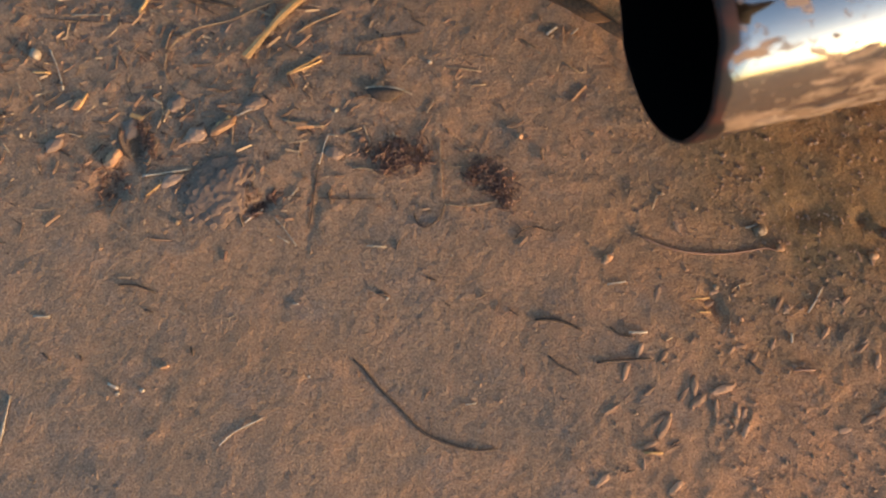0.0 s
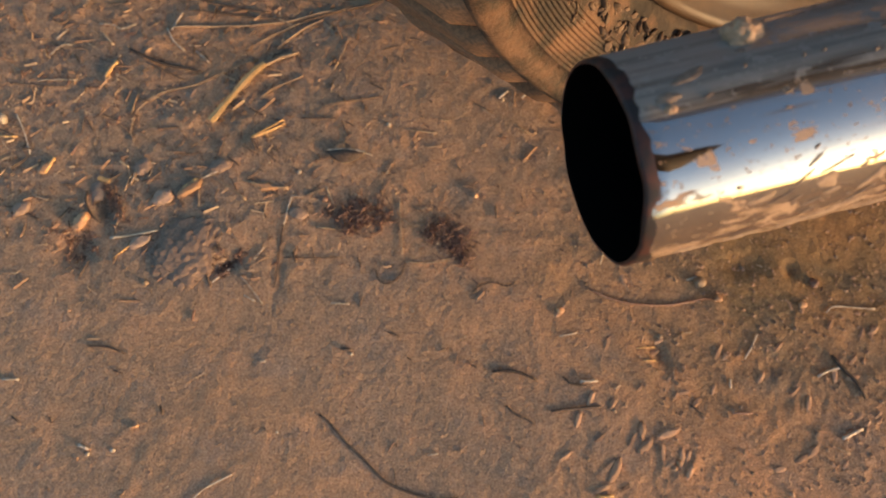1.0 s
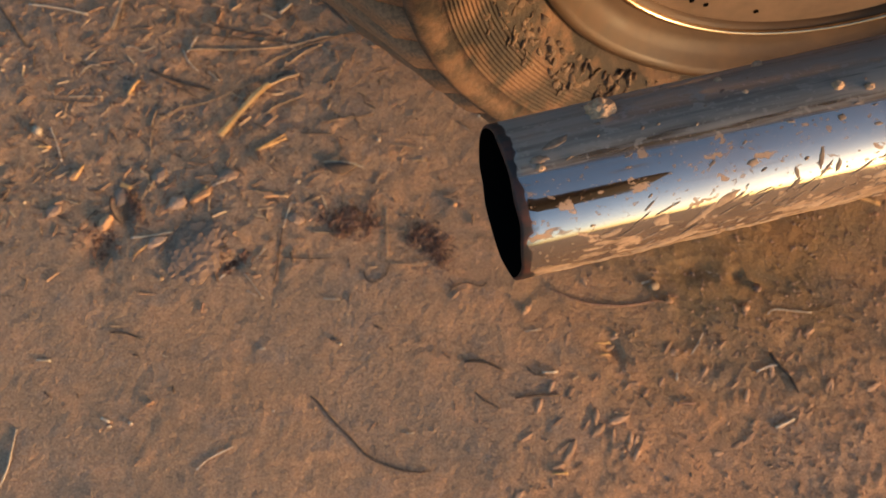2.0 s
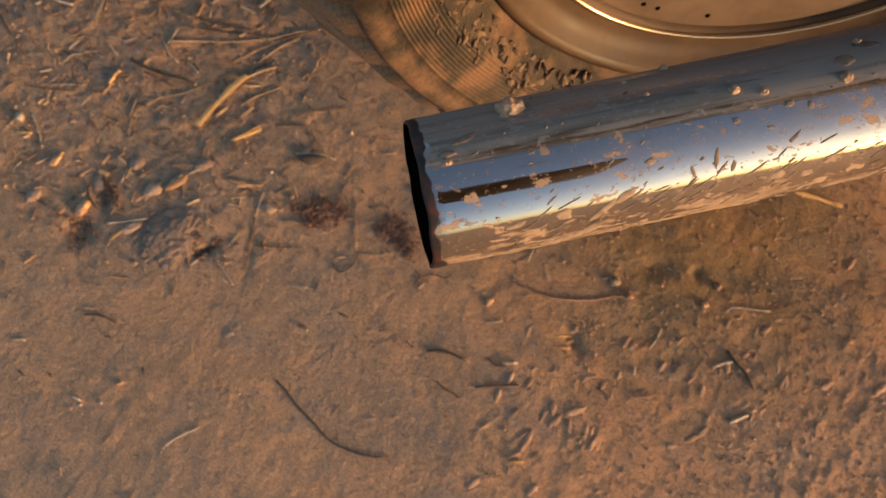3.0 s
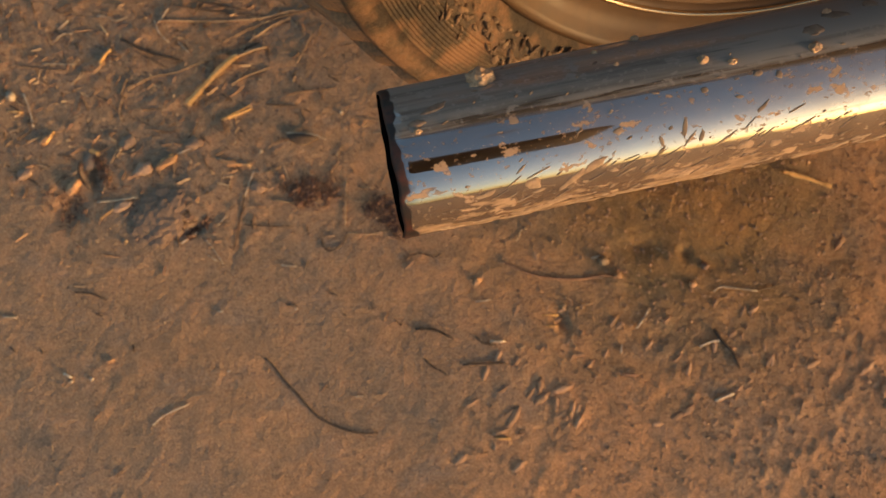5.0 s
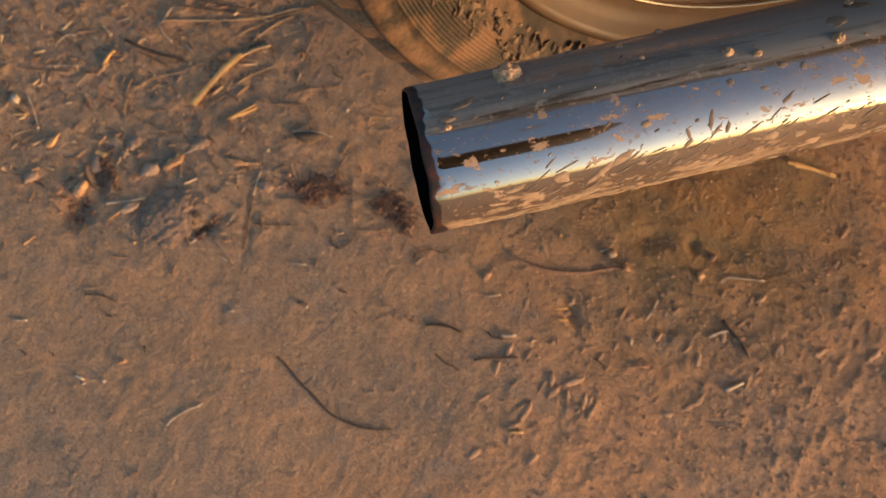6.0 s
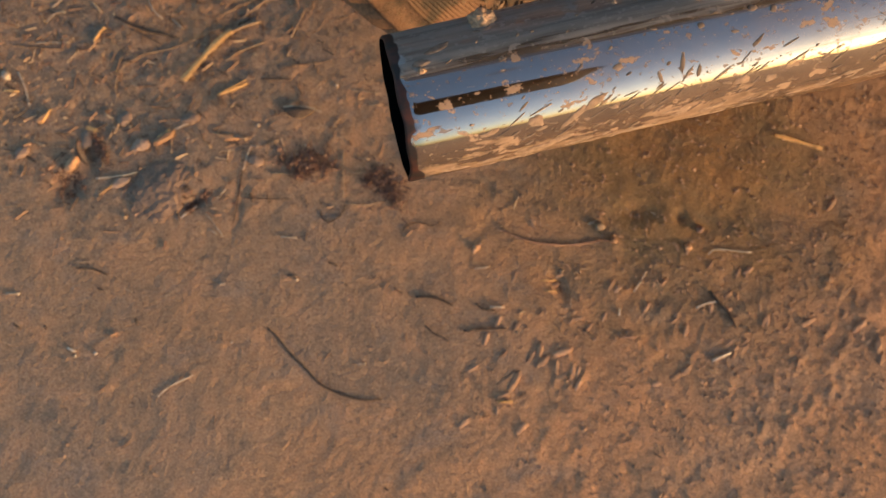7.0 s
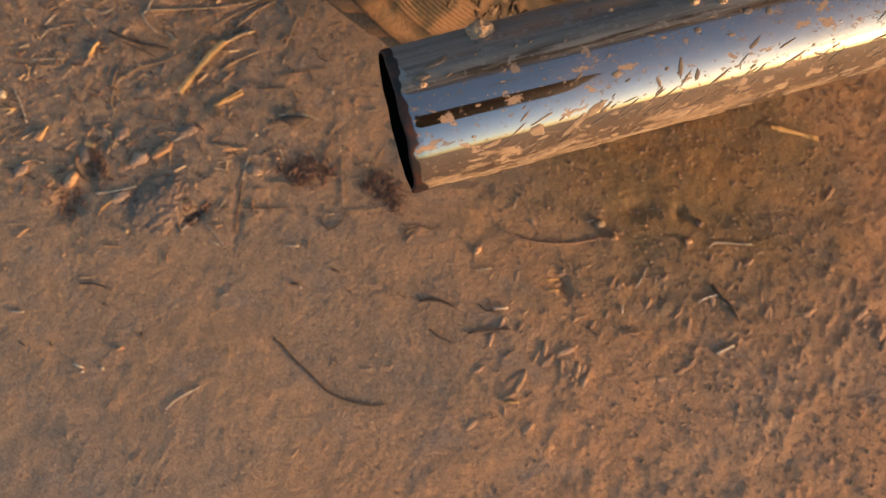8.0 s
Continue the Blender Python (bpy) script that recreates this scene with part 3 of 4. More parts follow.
# ---- the filming phone, seen in the chrome ----


def slab(sx, sy, sz, round_by):
    """A slab with rounded corners and softened edges."""
    bm = bmesh.new()
    rings = []
    for z, inset in ((-sz / 2, 0.0012), (-sz / 2 + 0.0012, 0.0), (sz / 2 - 0.0012, 0.0), (sz / 2, 0.0012)):
        ring = []
        for cx, cy, a0 in ((1, 1, 0), (-1, 1, 90), (-1, -1, 180), (1, -1, 270)):
            for k in range(7):
                a = radians(a0 + 15 * k)
                ring.append(bm.verts.new((cx * (sx / 2 - round_by) + (round_by - inset) * math.cos(a), cy * (sy / 2 - round_by) + (round_by - inset) * math.sin(a), z)))
        rings.append(ring)
    for p, q in zip(rings, rings[1:]):
        for k in range(len(p)):
            bm.faces.new((p[k], p[(k + 1) % len(p)], q[(k + 1) % len(p)], q[k]))
    bm.faces.new(rings[0][::-1])
    bm.faces.new(rings[-1])
    return bm


PHONE = new("smartphone")
PHONE.matrix_world = look((0.044, -0.022, 0.490), (0.130, 0.495, -1.440), 9.0) @ Matrix.Translation((0.060, -0.040, 0.021))
tagged(PHONE, "black smartphone held over the pipe, mirrored in its chrome", "phone")
part("case", slab(0.164, 0.084, 0.009, 0.012), CASE, PHONE, "matt black phone case")
bump_plate = part("camera_plate", slab(0.026, 0.034, 0.0024, 0.006), CASE, PHONE)
bump_plate.location = (-0.064, 0.022, -0.0052)
for dy in (-0.008, 0.008):
    bm = bmesh.new()
    bmesh.ops.create_cone(bm, cap_ends=True, segments=24, radius1=0.0055, radius2=0.005, depth=0.0012)
    lens = part("lens", bm, GLASS, bump_plate, "dark lens glass")
    lens.location = (0, dy, -0.0016)

# ---- litter on the ground ----
LABELS = {
    "gold": ("golden yellow dry straw lying on soil", "straw"),
    "tan": ("tan dry grass stalk lying on soil", "straw"),
    "pale": ("bleached pale straw piece lying on soil", "straw"),
    "dark": ("dark brown thin twig lying on soil", "twig"),
    "brown": ("brown dry plant stem lying on soil", "stem"),
    "orange": ("orange brown wood chip lying on soil", "wood chip"),
    "red": ("reddish brown thin root lying on soil", "root"),
}
count = 0


def stalk(points, width, kind):
    """A dry stalk along points on the ground: ribbed, tapered, a little bent up and down."""
    global count
    count += 1
    g = random.Random(count)
    pts = [Vector((x, y, 0)) for x, y in points]
    fine = []
    ext = [pts[0] * 2 - pts[1], *pts, pts[-1] * 2 - pts[-2]]
    for a, b, c, d in zip(ext, ext[1:], ext[2:], ext[3:]):
        n = max(3, int((c - b).length / 0.003))
        for i in range(n):
            t = i / n
            fine.append(0.5 * ((2 * b) + (c - a) * t + (2 * a - 5 * b + 4 * c - d) * t * t + (3 * b - a - 3 * c + d) * t ** 3))
    fine.append(pts[-1])
    wide = width > 0.0028
    steps = 12 if wide else 8
    flat = 0.26 if wide else 0.75
    z0 = height([p.x for p in fine], [p.y for p in fine])
    z0 = np.convolve(np.pad(z0, 2, mode="edge"), np.ones(5) / 5, "valid")
    verts, faces = [], []
    total = len(fine) - 1
    for i, p in enumerate(fine):
        d = (fine[min(i + 1, total)] - fine[max(i - 1, 0)]).normalized()
        s = Vector((-d.y, d.x, 0))
        f = i / total
        taper = (0.75 + 0.25 * min(1, f * 8)) * (0.55 + 0.45 * min(1, (1 - f) * 4)) if kind in ("dark", "brown", "red") else 0.85 + 0.15 * math.sin(f * 9 + count)
        w = width / 2 * taper * (1 + 0.25 * noise.noise(Vector((f * 12, count, 0))))
        lift = z0[i] + w * flat * 0.7 + (0.0012 if wide else 0.0) + 0.0004 * (1 + noise.noise(Vector((f * 5, count, 3))))
        for k in range(steps):
            a = 2 * math.pi * k / steps
            rib = 1 + (0.16 if k % 2 else -0.10 if wide else 0.0)
            verts.append(Vector((p.x, p.y, lift)) + s * w * rib * math.cos(a) + Vector((0, 0, 1)) * w * flat * rib * math.sin(a))
    for i in range(total):
        for k in range(steps):
            faces.append((i * steps + k, i * steps + (k + 1) % steps, (i + 1) * steps + (k + 1) % steps, (i + 1) * steps + k))
    faces.append(tuple(range(steps))[::-1])
    faces.append(tuple(total * steps + k for k in range(steps)))
    label, cat = LABELS[kind]
    return tagged(mesh_object(cat.replace(" ", "_"), verts, faces, PLANT[kind], smooth=not wide), label, cat, "litter on the soil")


def pebble(x, y, size, kind):
    global count
    count += 1
    ob = part("pebble", clod_bm(size * 0.55, count * 1.7, 0.75, 2, 0.6), PLANT[kind], None)
    ob.location = (x, y, float(height(x, y)) + size * 0.2)
    ob.rotation_euler = (0, 0, count)
    word = {"pale": "small whitish pebble half sunk in soil", "gold": "yellowish stone chip half sunk in soil", "orange": "orange clay crumb half sunk in soil", "red": "reddish clay crumb half sunk in soil", "tan": "tan stone crumb half sunk in soil"}[kind]
    return tagged(ob, word, "pebble", "pebbles on the soil")


stalk([(-0.1125, 0.2183), (-0.1009, 0.2349), (-0.0902, 0.2494), (-0.0819, 0.2578)], 0.00462, "gold")
stalk([(-0.0846, 0.2558), (-0.0733, 0.2623), (-0.0622, 0.266)], 0.00264, "tan")
stalk([(-0.0883, 0.2081), (-0.0794, 0.2137), (-0.0701, 0.2198)], 0.00165, "gold")
stalk([(-0.0866, 0.2081), (-0.0766, 0.213), (-0.0689, 0.2171)], 0.00132, "gold")
stalk([(-0.1557, 0.231), (-0.1486, 0.2348), (-0.1395, 0.2395), (-0.1227, 0.2438), (-0.1094, 0.2506), (-0.0959, 0.2578), (-0.0873, 0.261)], 0.00099, "tan")
stalk([(-0.1562, 0.2064), (-0.1587, 0.212), (-0.1574, 0.2233), (-0.1524, 0.231), (-0.1443, 0.236)], 0.00099, "tan")
stalk([(-0.1394, 0.2839), (-0.1219, 0.2844), (-0.0972, 0.285), (-0.0689, 0.2885), (-0.0475, 0.295), (-0.0331, 0.2968)], 0.00132, "tan")
stalk([(-0.1694, 0.2504), (-0.1568, 0.2426), (-0.1353, 0.2291)], 0.00099, "tan")
stalk([(-0.0936, 0.2686), (-0.0792, 0.2781), (-0.0617, 0.2873)], 0.00099, "tan")
stalk([(-0.0753, 0.2691), (-0.0685, 0.2757), (-0.058, 0.284), (-0.0474, 0.2895)], 0.00132, "tan")
stalk([(-0.0617, 0.2873), (-0.0403, 0.2951), (-0.0186, 0.3003), (-0.0094, 0.3047)], 0.00132, "brown")
stalk([(-0.176, 0.2484), (-0.1732, 0.2551), (-0.1702, 0.2591)], 0.00231, "gold")
stalk([(-0.1563, 0.2375), (-0.1581, 0.231), (-0.1592, 0.2245)], 0.00132, "tan")
stalk([(-0.2153, 0.2464), (-0.2046, 0.2468), (-0.1928, 0.2468)], 0.00099, "pale")
stalk([(-0.2311, 0.2444), (-0.2142, 0.2429), (-0.1972, 0.2418)], 0.00079, "brown")
stalk([(-0.2085, 0.2749), (-0.2025, 0.2822)], 0.00099, "pale")
stalk([(-0.2115, 0.2629), (-0.2047, 0.2709), (-0.1988, 0.2709)], 0.00099, "pale")
stalk([(-0.2158, 0.27), (-0.2122, 0.2629)], 0.00099, "tan")
stalk([(-0.2251, 0.2242), (-0.2196, 0.2129), (-0.2146, 0.1992)], 0.00099, "pale")
stalk([(-0.233, 0.2103), (-0.2232, 0.2099)], 0.00132, "gold")
stalk([(-0.1832, 0.2856), (-0.1744, 0.2849), (-0.1707, 0.2825), (-0.1623, 0.2858)], 0.00099, "pale")
stalk([(-0.14, 0.2818), (-0.1339, 0.2943)], 0.00099, "pale")
stalk([(-0.1429, 0.2835), (-0.138, 0.2737), (-0.1312, 0.2673)], 0.00099, "pale")
stalk([(-0.1243, 0.2673), (-0.1161, 0.2593)], 0.00066, "pale")
stalk([(-0.0844, 0.2349), (-0.076, 0.2419), (-0.0589, 0.2499)], 0.00132, "tan")
stalk([(-0.1642, 0.2683), (-0.1551, 0.2631), (-0.1409, 0.2572), (-0.1198, 0.2525)], 0.00185, "dark")
stalk([(-0.153, 0.2584), (-0.1405, 0.2524), (-0.1298, 0.2466)], 0.00106, "brown")
stalk([(-0.1249, 0.3036), (-0.1051, 0.2987), (-0.0799, 0.2947)], 0.00106, "dark")
stalk([(-0.1297, 0.296), (-0.0976, 0.2921), (-0.0618, 0.2903)], 0.00079, "brown")
stalk([(-0.1263, 0.1752), (-0.1185, 0.1816)], 0.00231, "gold")
stalk([(-0.1744, 0.1834), (-0.1676, 0.1809)], 0.00297, "gold")
stalk([(-0.1849, 0.1525), (-0.1802, 0.1618)], 0.00330, "orange")
stalk([(-0.1643, 0.1467), (-0.1516, 0.1483), (-0.1384, 0.1509)], 0.00132, "pale")
stalk([(-0.1615, 0.1348), (-0.1518, 0.1432)], 0.00099, "gold")
stalk([(-0.2046, 0.1865), (-0.2002, 0.1962)], 0.00198, "gold")
stalk([(-0.1172, 0.1769), (-0.1164, 0.1651)], 0.00099, "tan")
stalk([(-0.1087, 0.1823), (-0.1001, 0.1768), (-0.0897, 0.1685)], 0.00099, "tan")
stalk([(-0.0886, 0.1796), (-0.0769, 0.1767)], 0.00198, "tan")
stalk([(-0.0752, 0.1766), (-0.0658, 0.1755)], 0.00198, "tan")
stalk([(-0.1618, 0.1543), (-0.1583, 0.1683)], 0.00099, "tan")
stalk([(-0.156, 0.179), (-0.1523, 0.1916)], 0.00165, "tan")
stalk([(-0.1593, 0.1754), (-0.1564, 0.1862)], 0.00132, "tan")
stalk([(-0.1153, 0.1823), (-0.104, 0.1877)], 0.00099, "pale")
stalk([(-0.1064, 0.1196), (-0.0974, 0.1279)], 0.00099, "pale")
stalk([(-0.0907, 0.1227), (-0.0849, 0.1159), (-0.0781, 0.1065)], 0.00066, "pale")
stalk([(-0.0885, 0.112), (-0.082, 0.1082)], 0.00066, "pale")
stalk([(-0.0838, 0.1328), (-0.0786, 0.1396)], 0.00099, "pale")
stalk([(-0.0634, 0.1711), (-0.066, 0.1622), (-0.0677, 0.1534)], 0.00099, "pale")
stalk([(-0.0634, 0.1711), (-0.0583, 0.17)], 0.00066, "pale")
stalk([(-0.0684, 0.1534), (-0.0698, 0.1395), (-0.0714, 0.1224), (-0.0728, 0.1157)], 0.00079, "dark")
stalk([(-0.0014, 0.1689), (-0.0008, 0.1492), (-0.0003, 0.1352)], 0.00099, "tan")
stalk([(0.0002, 0.1563), (0.0059, 0.152), (0.0169, 0.1533)], 0.00099, "tan")
stalk([(0.0016, 0.13), (0.0148, 0.1291), (0.0298, 0.1321)], 0.00099, "tan")
stalk([(-0.0405, 0.1066), (-0.0302, 0.1058)], 0.00099, "pale")
stalk([(-0.0496, 0.1515), (-0.0314, 0.1495)], 0.00165, "tan")
stalk([(-0.067, 0.1339), (-0.0508, 0.1331), (-0.0345, 0.1335)], 0.00053, "dark")
stalk([(-0.0155, 0.1258), (-0.0141, 0.12), (-0.0089, 0.1172), (-0.0017, 0.1222), (0.001, 0.13)], 0.00079, "dark")
stalk([(0.039, 0.1107), (0.0424, 0.1147), (0.0508, 0.117), (0.0589, 0.1145), (0.064, 0.1172)], 0.00079, "dark")
stalk([(-0.0087, 0.1846), (-0.0046, 0.1928)], 0.00099, "tan")
stalk([(-0.055, 0.1711), (-0.0451, 0.1753)], 0.00099, "tan")
stalk([(0.0087, 0.1626), (0.0171, 0.1622)], 0.00099, "tan")
stalk([(-0.031, 0.2759), (-0.0362, 0.2628), (-0.0403, 0.2539)], 0.00099, "tan")
stalk([(-0.0326, 0.2548), (-0.0325, 0.2428)], 0.00066, "tan")
stalk([(-0.0462, 0.2279), (-0.0358, 0.2318), (-0.0184, 0.2341), (-0.0114, 0.2357)], 0.00079, "brown")
stalk([(-0.0598, 0.2213), (-0.0495, 0.2209), (-0.0384, 0.2213)], 0.00106, "dark")
stalk([(0.0025, 0.2136), (0.0223, 0.2108)], 0.00099, "tan")
stalk([(0.0162, 0.2021), (0.0249, 0.2024)], 0.00099, "tan")
stalk([(0.0612, 0.2342), (0.0668, 0.239)], 0.00165, "pale")
stalk([(0.0755, 0.2342), (0.0793, 0.2378)], 0.00132, "pale")
stalk([(0.0461, 0.231), (0.0555, 0.2251)], 0.00079, "brown")
stalk([(0.0692, 0.2161), (0.0787, 0.2092)], 0.00099, "tan")
stalk([(0.0235, 0.2201), (0.0298, 0.2185)], 0.00099, "tan")
stalk([(0.0732, 0.1917), (0.0818, 0.2011)], 0.00165, "orange")
stalk([(0.0112, 0.0229), (0.0165, 0.0234)], 0.00099, "pale")
stalk([(-0.212, 0.0686), (-0.2036, 0.0684)], 0.00165, "pale")
stalk([(-0.1693, 0.0337), (-0.164, 0.0313)], 0.00165, "pale")
stalk([(-0.1109, 0.0033), (-0.104, 0.0097), (-0.0903, 0.0165)], 0.00099, "pale")
stalk([(-0.0783, 0.0749), (-0.0752, 0.0748)], 0.00132, "pale")
stalk([(-0.1444, 0.0414), (-0.1397, 0.0428)], 0.00165, "orange")
stalk([(-0.1704, 0.0855), (-0.1597, 0.0847), (-0.1501, 0.0807)], 0.00106, "dark")
stalk([(-0.0462, 0.0457), (-0.0409, 0.0413), (-0.0331, 0.0321), (-0.0223, 0.0214), (-0.0117, 0.0106), (0.0003, 0.0044), (0.0154, 0.0005), (0.0266, 0.0011)], 0.00132, "dark")
stalk([(0.048, 0.0663), (0.0566, 0.0662), (0.0645, 0.0644), (0.0723, 0.0604)], 0.00158, "dark")
stalk([(0.0869, 0.0624), (0.0914, 0.0581), (0.0994, 0.057)], 0.00106, "dark")
stalk([(0.0963, 0.0593), (0.106, 0.0594)], 0.00165, "pale")
stalk([(0.0541, 0.0474), (0.0601, 0.042), (0.0648, 0.04), (0.0693, 0.0368)], 0.00106, "dark")
stalk([(0.0786, 0.0437), (0.0888, 0.0447), (0.1016, 0.0453), (0.1071, 0.0455)], 0.00132, "dark")
stalk([(-0.009, 0.0893), (-0.003, 0.0873)], 0.00106, "dark")
stalk([(-0.0353, 0.0808), (-0.0284, 0.0797)], 0.00158, "dark")
stalk([(0.0011, 0.0753), (0.0036, 0.0736)], 0.00079, "dark")
stalk([(0.0868, 0.085), (0.0968, 0.0865)], 0.00099, "pale")
stalk([(0.106, 0.1118), (0.1199, 0.1055), (0.133, 0.1025), (0.1497, 0.1016), (0.1634, 0.1034), (0.1737, 0.105), (0.1803, 0.1032)], 0.00132, "red")
stalk([(0.1642, 0.1164), (0.1706, 0.1184)], 0.00132, "pale")
stalk([(0.2447, 0.0956), (0.2497, 0.099), (0.2617, 0.0981), (0.2742, 0.0969)], 0.00132, "pale")
stalk([(0.2736, 0.0969), (0.2827, 0.0991), (0.292, 0.1021)], 0.00079, "brown")
stalk([(0.2012, 0.0836), (0.1968, 0.0764), (0.1919, 0.0699)], 0.00132, "pale")
stalk([(0.2326, 0.059), (0.2415, 0.0624), (0.2474, 0.0632)], 0.00165, "pale")
stalk([(0.243, 0.0705), (0.2482, 0.0622), (0.2537, 0.0556), (0.2575, 0.0453)], 0.00211, "dark")
stalk([(0.1305, 0.0773), (0.1411, 0.0778)], 0.00099, "gold")
stalk([(0.133, 0.0701), (0.1402, 0.07)], 0.00099, "gold")
stalk([(0.1524, 0.0815), (0.1571, 0.0847), (0.1636, 0.0859)], 0.00099, "tan")
stalk([(0.2397, 0.0243), (0.2521, 0.0293)], 0.00198, "pale")
stalk([(0.1801, 0.0398), (0.1915, 0.0395)], 0.00132, "red")
stalk([(0.1817, 0.0588), (0.181, 0.0537)], 0.00165, "pale")
stalk([(0.0994, -0.001), (0.1087, -0.0013)], 0.00165, "gold")
stalk([(0.2356, 0.0198), (0.2421, 0.0163)], 0.00099, "tan")
stalk([(0.157, 0.045), (0.1608, 0.0415), (0.1638, 0.0395)], 0.00106, "dark")
stalk([(-0.2049, 0.0494), (-0.2001, 0.0457)], 0.00106, "dark")
stalk([(-0.1857, 0.0483), (-0.1844, 0.0453)], 0.00106, "dark")
stalk([(-0.1554, 0.0721), (-0.1507, 0.0704)], 0.00106, "dark")
stalk([(-0.1295, 0.0525), (-0.1282, 0.0482)], 0.00106, "dark")
stalk([(-0.1107, 0.1365), (-0.103, 0.1416)], 0.00079, "dark")
stalk([(-0.1801, 0.1756), (-0.1799, 0.1685), (-0.1759, 0.1607), (-0.1709, 0.1561)], 0.00132, "dark")
pebble(-0.0598, 0.1857, 0.0026, "pale")
pebble(-0.0069, 0.2167, 0.0023, "pale")
pebble(-0.1644, 0.0289, 0.0020, "pale")
pebble(-0.1519, 0.0304, 0.0023, "pale")
pebble(-0.0374, 0.2012, 0.0036, "orange")
pebble(0.1719, 0.115, 0.0056, "tan")
pebble(0.1812, 0.1052, 0.0043, "orange")
pebble(0.2311, 0.1006, 0.0043, "orange")
pebble(0.0881, 0.0996, 0.0040, "orange")
pebble(0.2408, 0.1133, 0.0046, "red")
pebble(-0.2328, 0.2208, 0.0059, "pale")
pebble(-0.029, 0.0778, 0.0016, "pale")
pebble(-0.0682, 0.0371, 0.0013, "pale")
pebble(0.0435, 0.1703, 0.0030, "orange")
pebble(0.1464, 0.0145, 0.0030, "orange")
pebble(0.1444, 0.0839, 0.0030, "tan")
pebble(-0.045, 0.1685, 0.0036, "red")
pebble(-0.1428, 0.1201, 0.0030, "tan")
stalk([(-0.193, 0.298), (-0.190, 0.310), (-0.188, 0.324)], 0.0036, "tan")
stalk([(-0.252, 0.318), (-0.230, 0.315), (-0.210, 0.310)], 0.0011, "pale")
stalk([(-0.272, 0.316), (-0.260, 0.300), (-0.249, 0.284)], 0.0013, "dark")
stalk([(-0.078, 0.314), (-0.070, 0.322)], 0.0024, "pale")
stalk([(-0.226, -0.012), (-0.220, 0.004), (-0.218, 0.028)], 0.0016, "pale")
stalk([(-0.062, 0.330), (-0.045, 0.322), (-0.030, 0.306)], 0.0016, "dark")
stalk([(0.300, 0.181), (0.316, 0.177), (0.333, 0.1715)], 0.0030, "gold")


def husk():
    """A boat-shaped dry husk: straight along one side, bowed along the other, domed."""
    n, m = 24, 8
    verts, faces = [], []
    for i in range(n + 1):
        f = i / n
        w = 0.0085 * math.sin(math.pi * f) ** 0.75
        for k in range(m + 1):
            v = k / m
            dome = 0.0030 * math.sin(math.pi * f) ** 0.6 * math.sin(math.pi * (0.12 + 0.88 * v))
            verts.append(((f - 0.5) * 0.0225, -w * v + 0.0012 * math.sin(f * 3.0), 0.0006 + dome))
    for i in range(n):
        for k in range(m):
            a = i * (m + 1) + k
            faces.append((a, a + 1, a + m + 2, a + m + 1))
    return verts, faces


HUSK = mesh_object("seed_husk", *husk(), PLANT["dark"])
HUSK.modifiers.new("thickness", "SOLIDIFY").thickness = 0.0005
HUSK.location = (-0.0325, 0.1985, float(height(-0.0325, 0.195)) + 0.0004)
HUSK.rotation_euler = (0, 0, radians(-4))
tagged(HUSK, "dark brown boat-shaped dry seed husk on soil", "seed husk")
bm = bmesh.new()
ring = []
for i in range(20):
    f = i / 19
    ring.append([bm.verts.new(((f - 0.5) * 0.022, 0.0012 * math.sin(f * 3.0) + 0.0006 * math.cos(a), 0.0018 + 0.0006 * math.sin(a))) for a in (0, 1.57, 3.14, 4.71)])
for p, q in zip(ring, ring[1:]):
    for k in range(4):
        bm.faces.new((p[k], p[(k + 1) % 4], q[(k + 1) % 4], q[k]))
part("husk_rim", bm, PLANT["pale"], HUSK, "pale rim of the husk")


def fibre_clump(cx, cy, rx, ry, turn, n, seed):
    """A matted clump of short dead fibres."""
    g = random.Random(seed)
    verts, faces = [], []
    c, s = math.cos(radians(turn)), math.sin(radians(turn))
    tufts = [(g.gauss(0, 0.55), g.gauss(0, 0.55), g.uniform(0.15, 0.45)) for _ in range(7)]
    for i in range(n):
        tu, tv, ts = g.choice(tufts)
        u, v = (tu + g.gauss(0, ts)) * rx, (tv + g.gauss(0, ts)) * ry
        x, y = cx + u * c - v * s, cy + u * s + v * c
        a, l, w = g.uniform(0, math.pi), g.uniform(0.0012, 0.0050), g.uniform(0.0002, 0.0008)
        z = float(height(x, y)) + g.uniform(0.0, 0.0013)
        d, e = Vector((math.cos(a), math.sin(a), g.uniform(-0.3, 0.3))) * l / 2, Vector((-math.sin(a), math.cos(a), 0)) * w / 2
        o, k = Vector((x, y, z)), len(verts)
        up = Vector((0, 0, w * 0.8))
        verts += [o - d - e, o - d + e, o + d + e, o + d - e, o - d + up, o + d + up]
        faces += [(k, k + 3, k + 5, k + 4), (k + 1, k + 4, k + 5, k + 2), (k, k + 4, k + 1), (k + 3, k + 2, k + 5), (k, k + 1, k + 2, k + 3)]
    return mesh_object("fibre_clump", verts, faces, FIBRE, smooth=False)


# the last clump is added to darken the hole beside the soil clod
for args in ((-0.024, 0.157, 0.012, 0.010, -5, 460, 1), (-0.034, 0.163, 0.012, 0.008, 20, 110, 6), (0.022, 0.148, 0.009, 0.010, -40, 200, 2), (0.027, 0.139, 0.014, 0.011, -60, 340, 7), (-0.181, 0.142, 0.008, 0.010, 60, 110, 3), (-0.166, 0.168, 0.004, 0.012, 20, 120, 4), (-0.098, 0.131, 0.008, 0.004, 30, 120, 5)):
    tagged(fibre_clump(*args), "matted dark reddish clump of dead plant fibres, some darkening a hollow", "plant debris", "fibre clumps on the soil", "stuff")

# clod of grey soil
bm = bmesh.new()
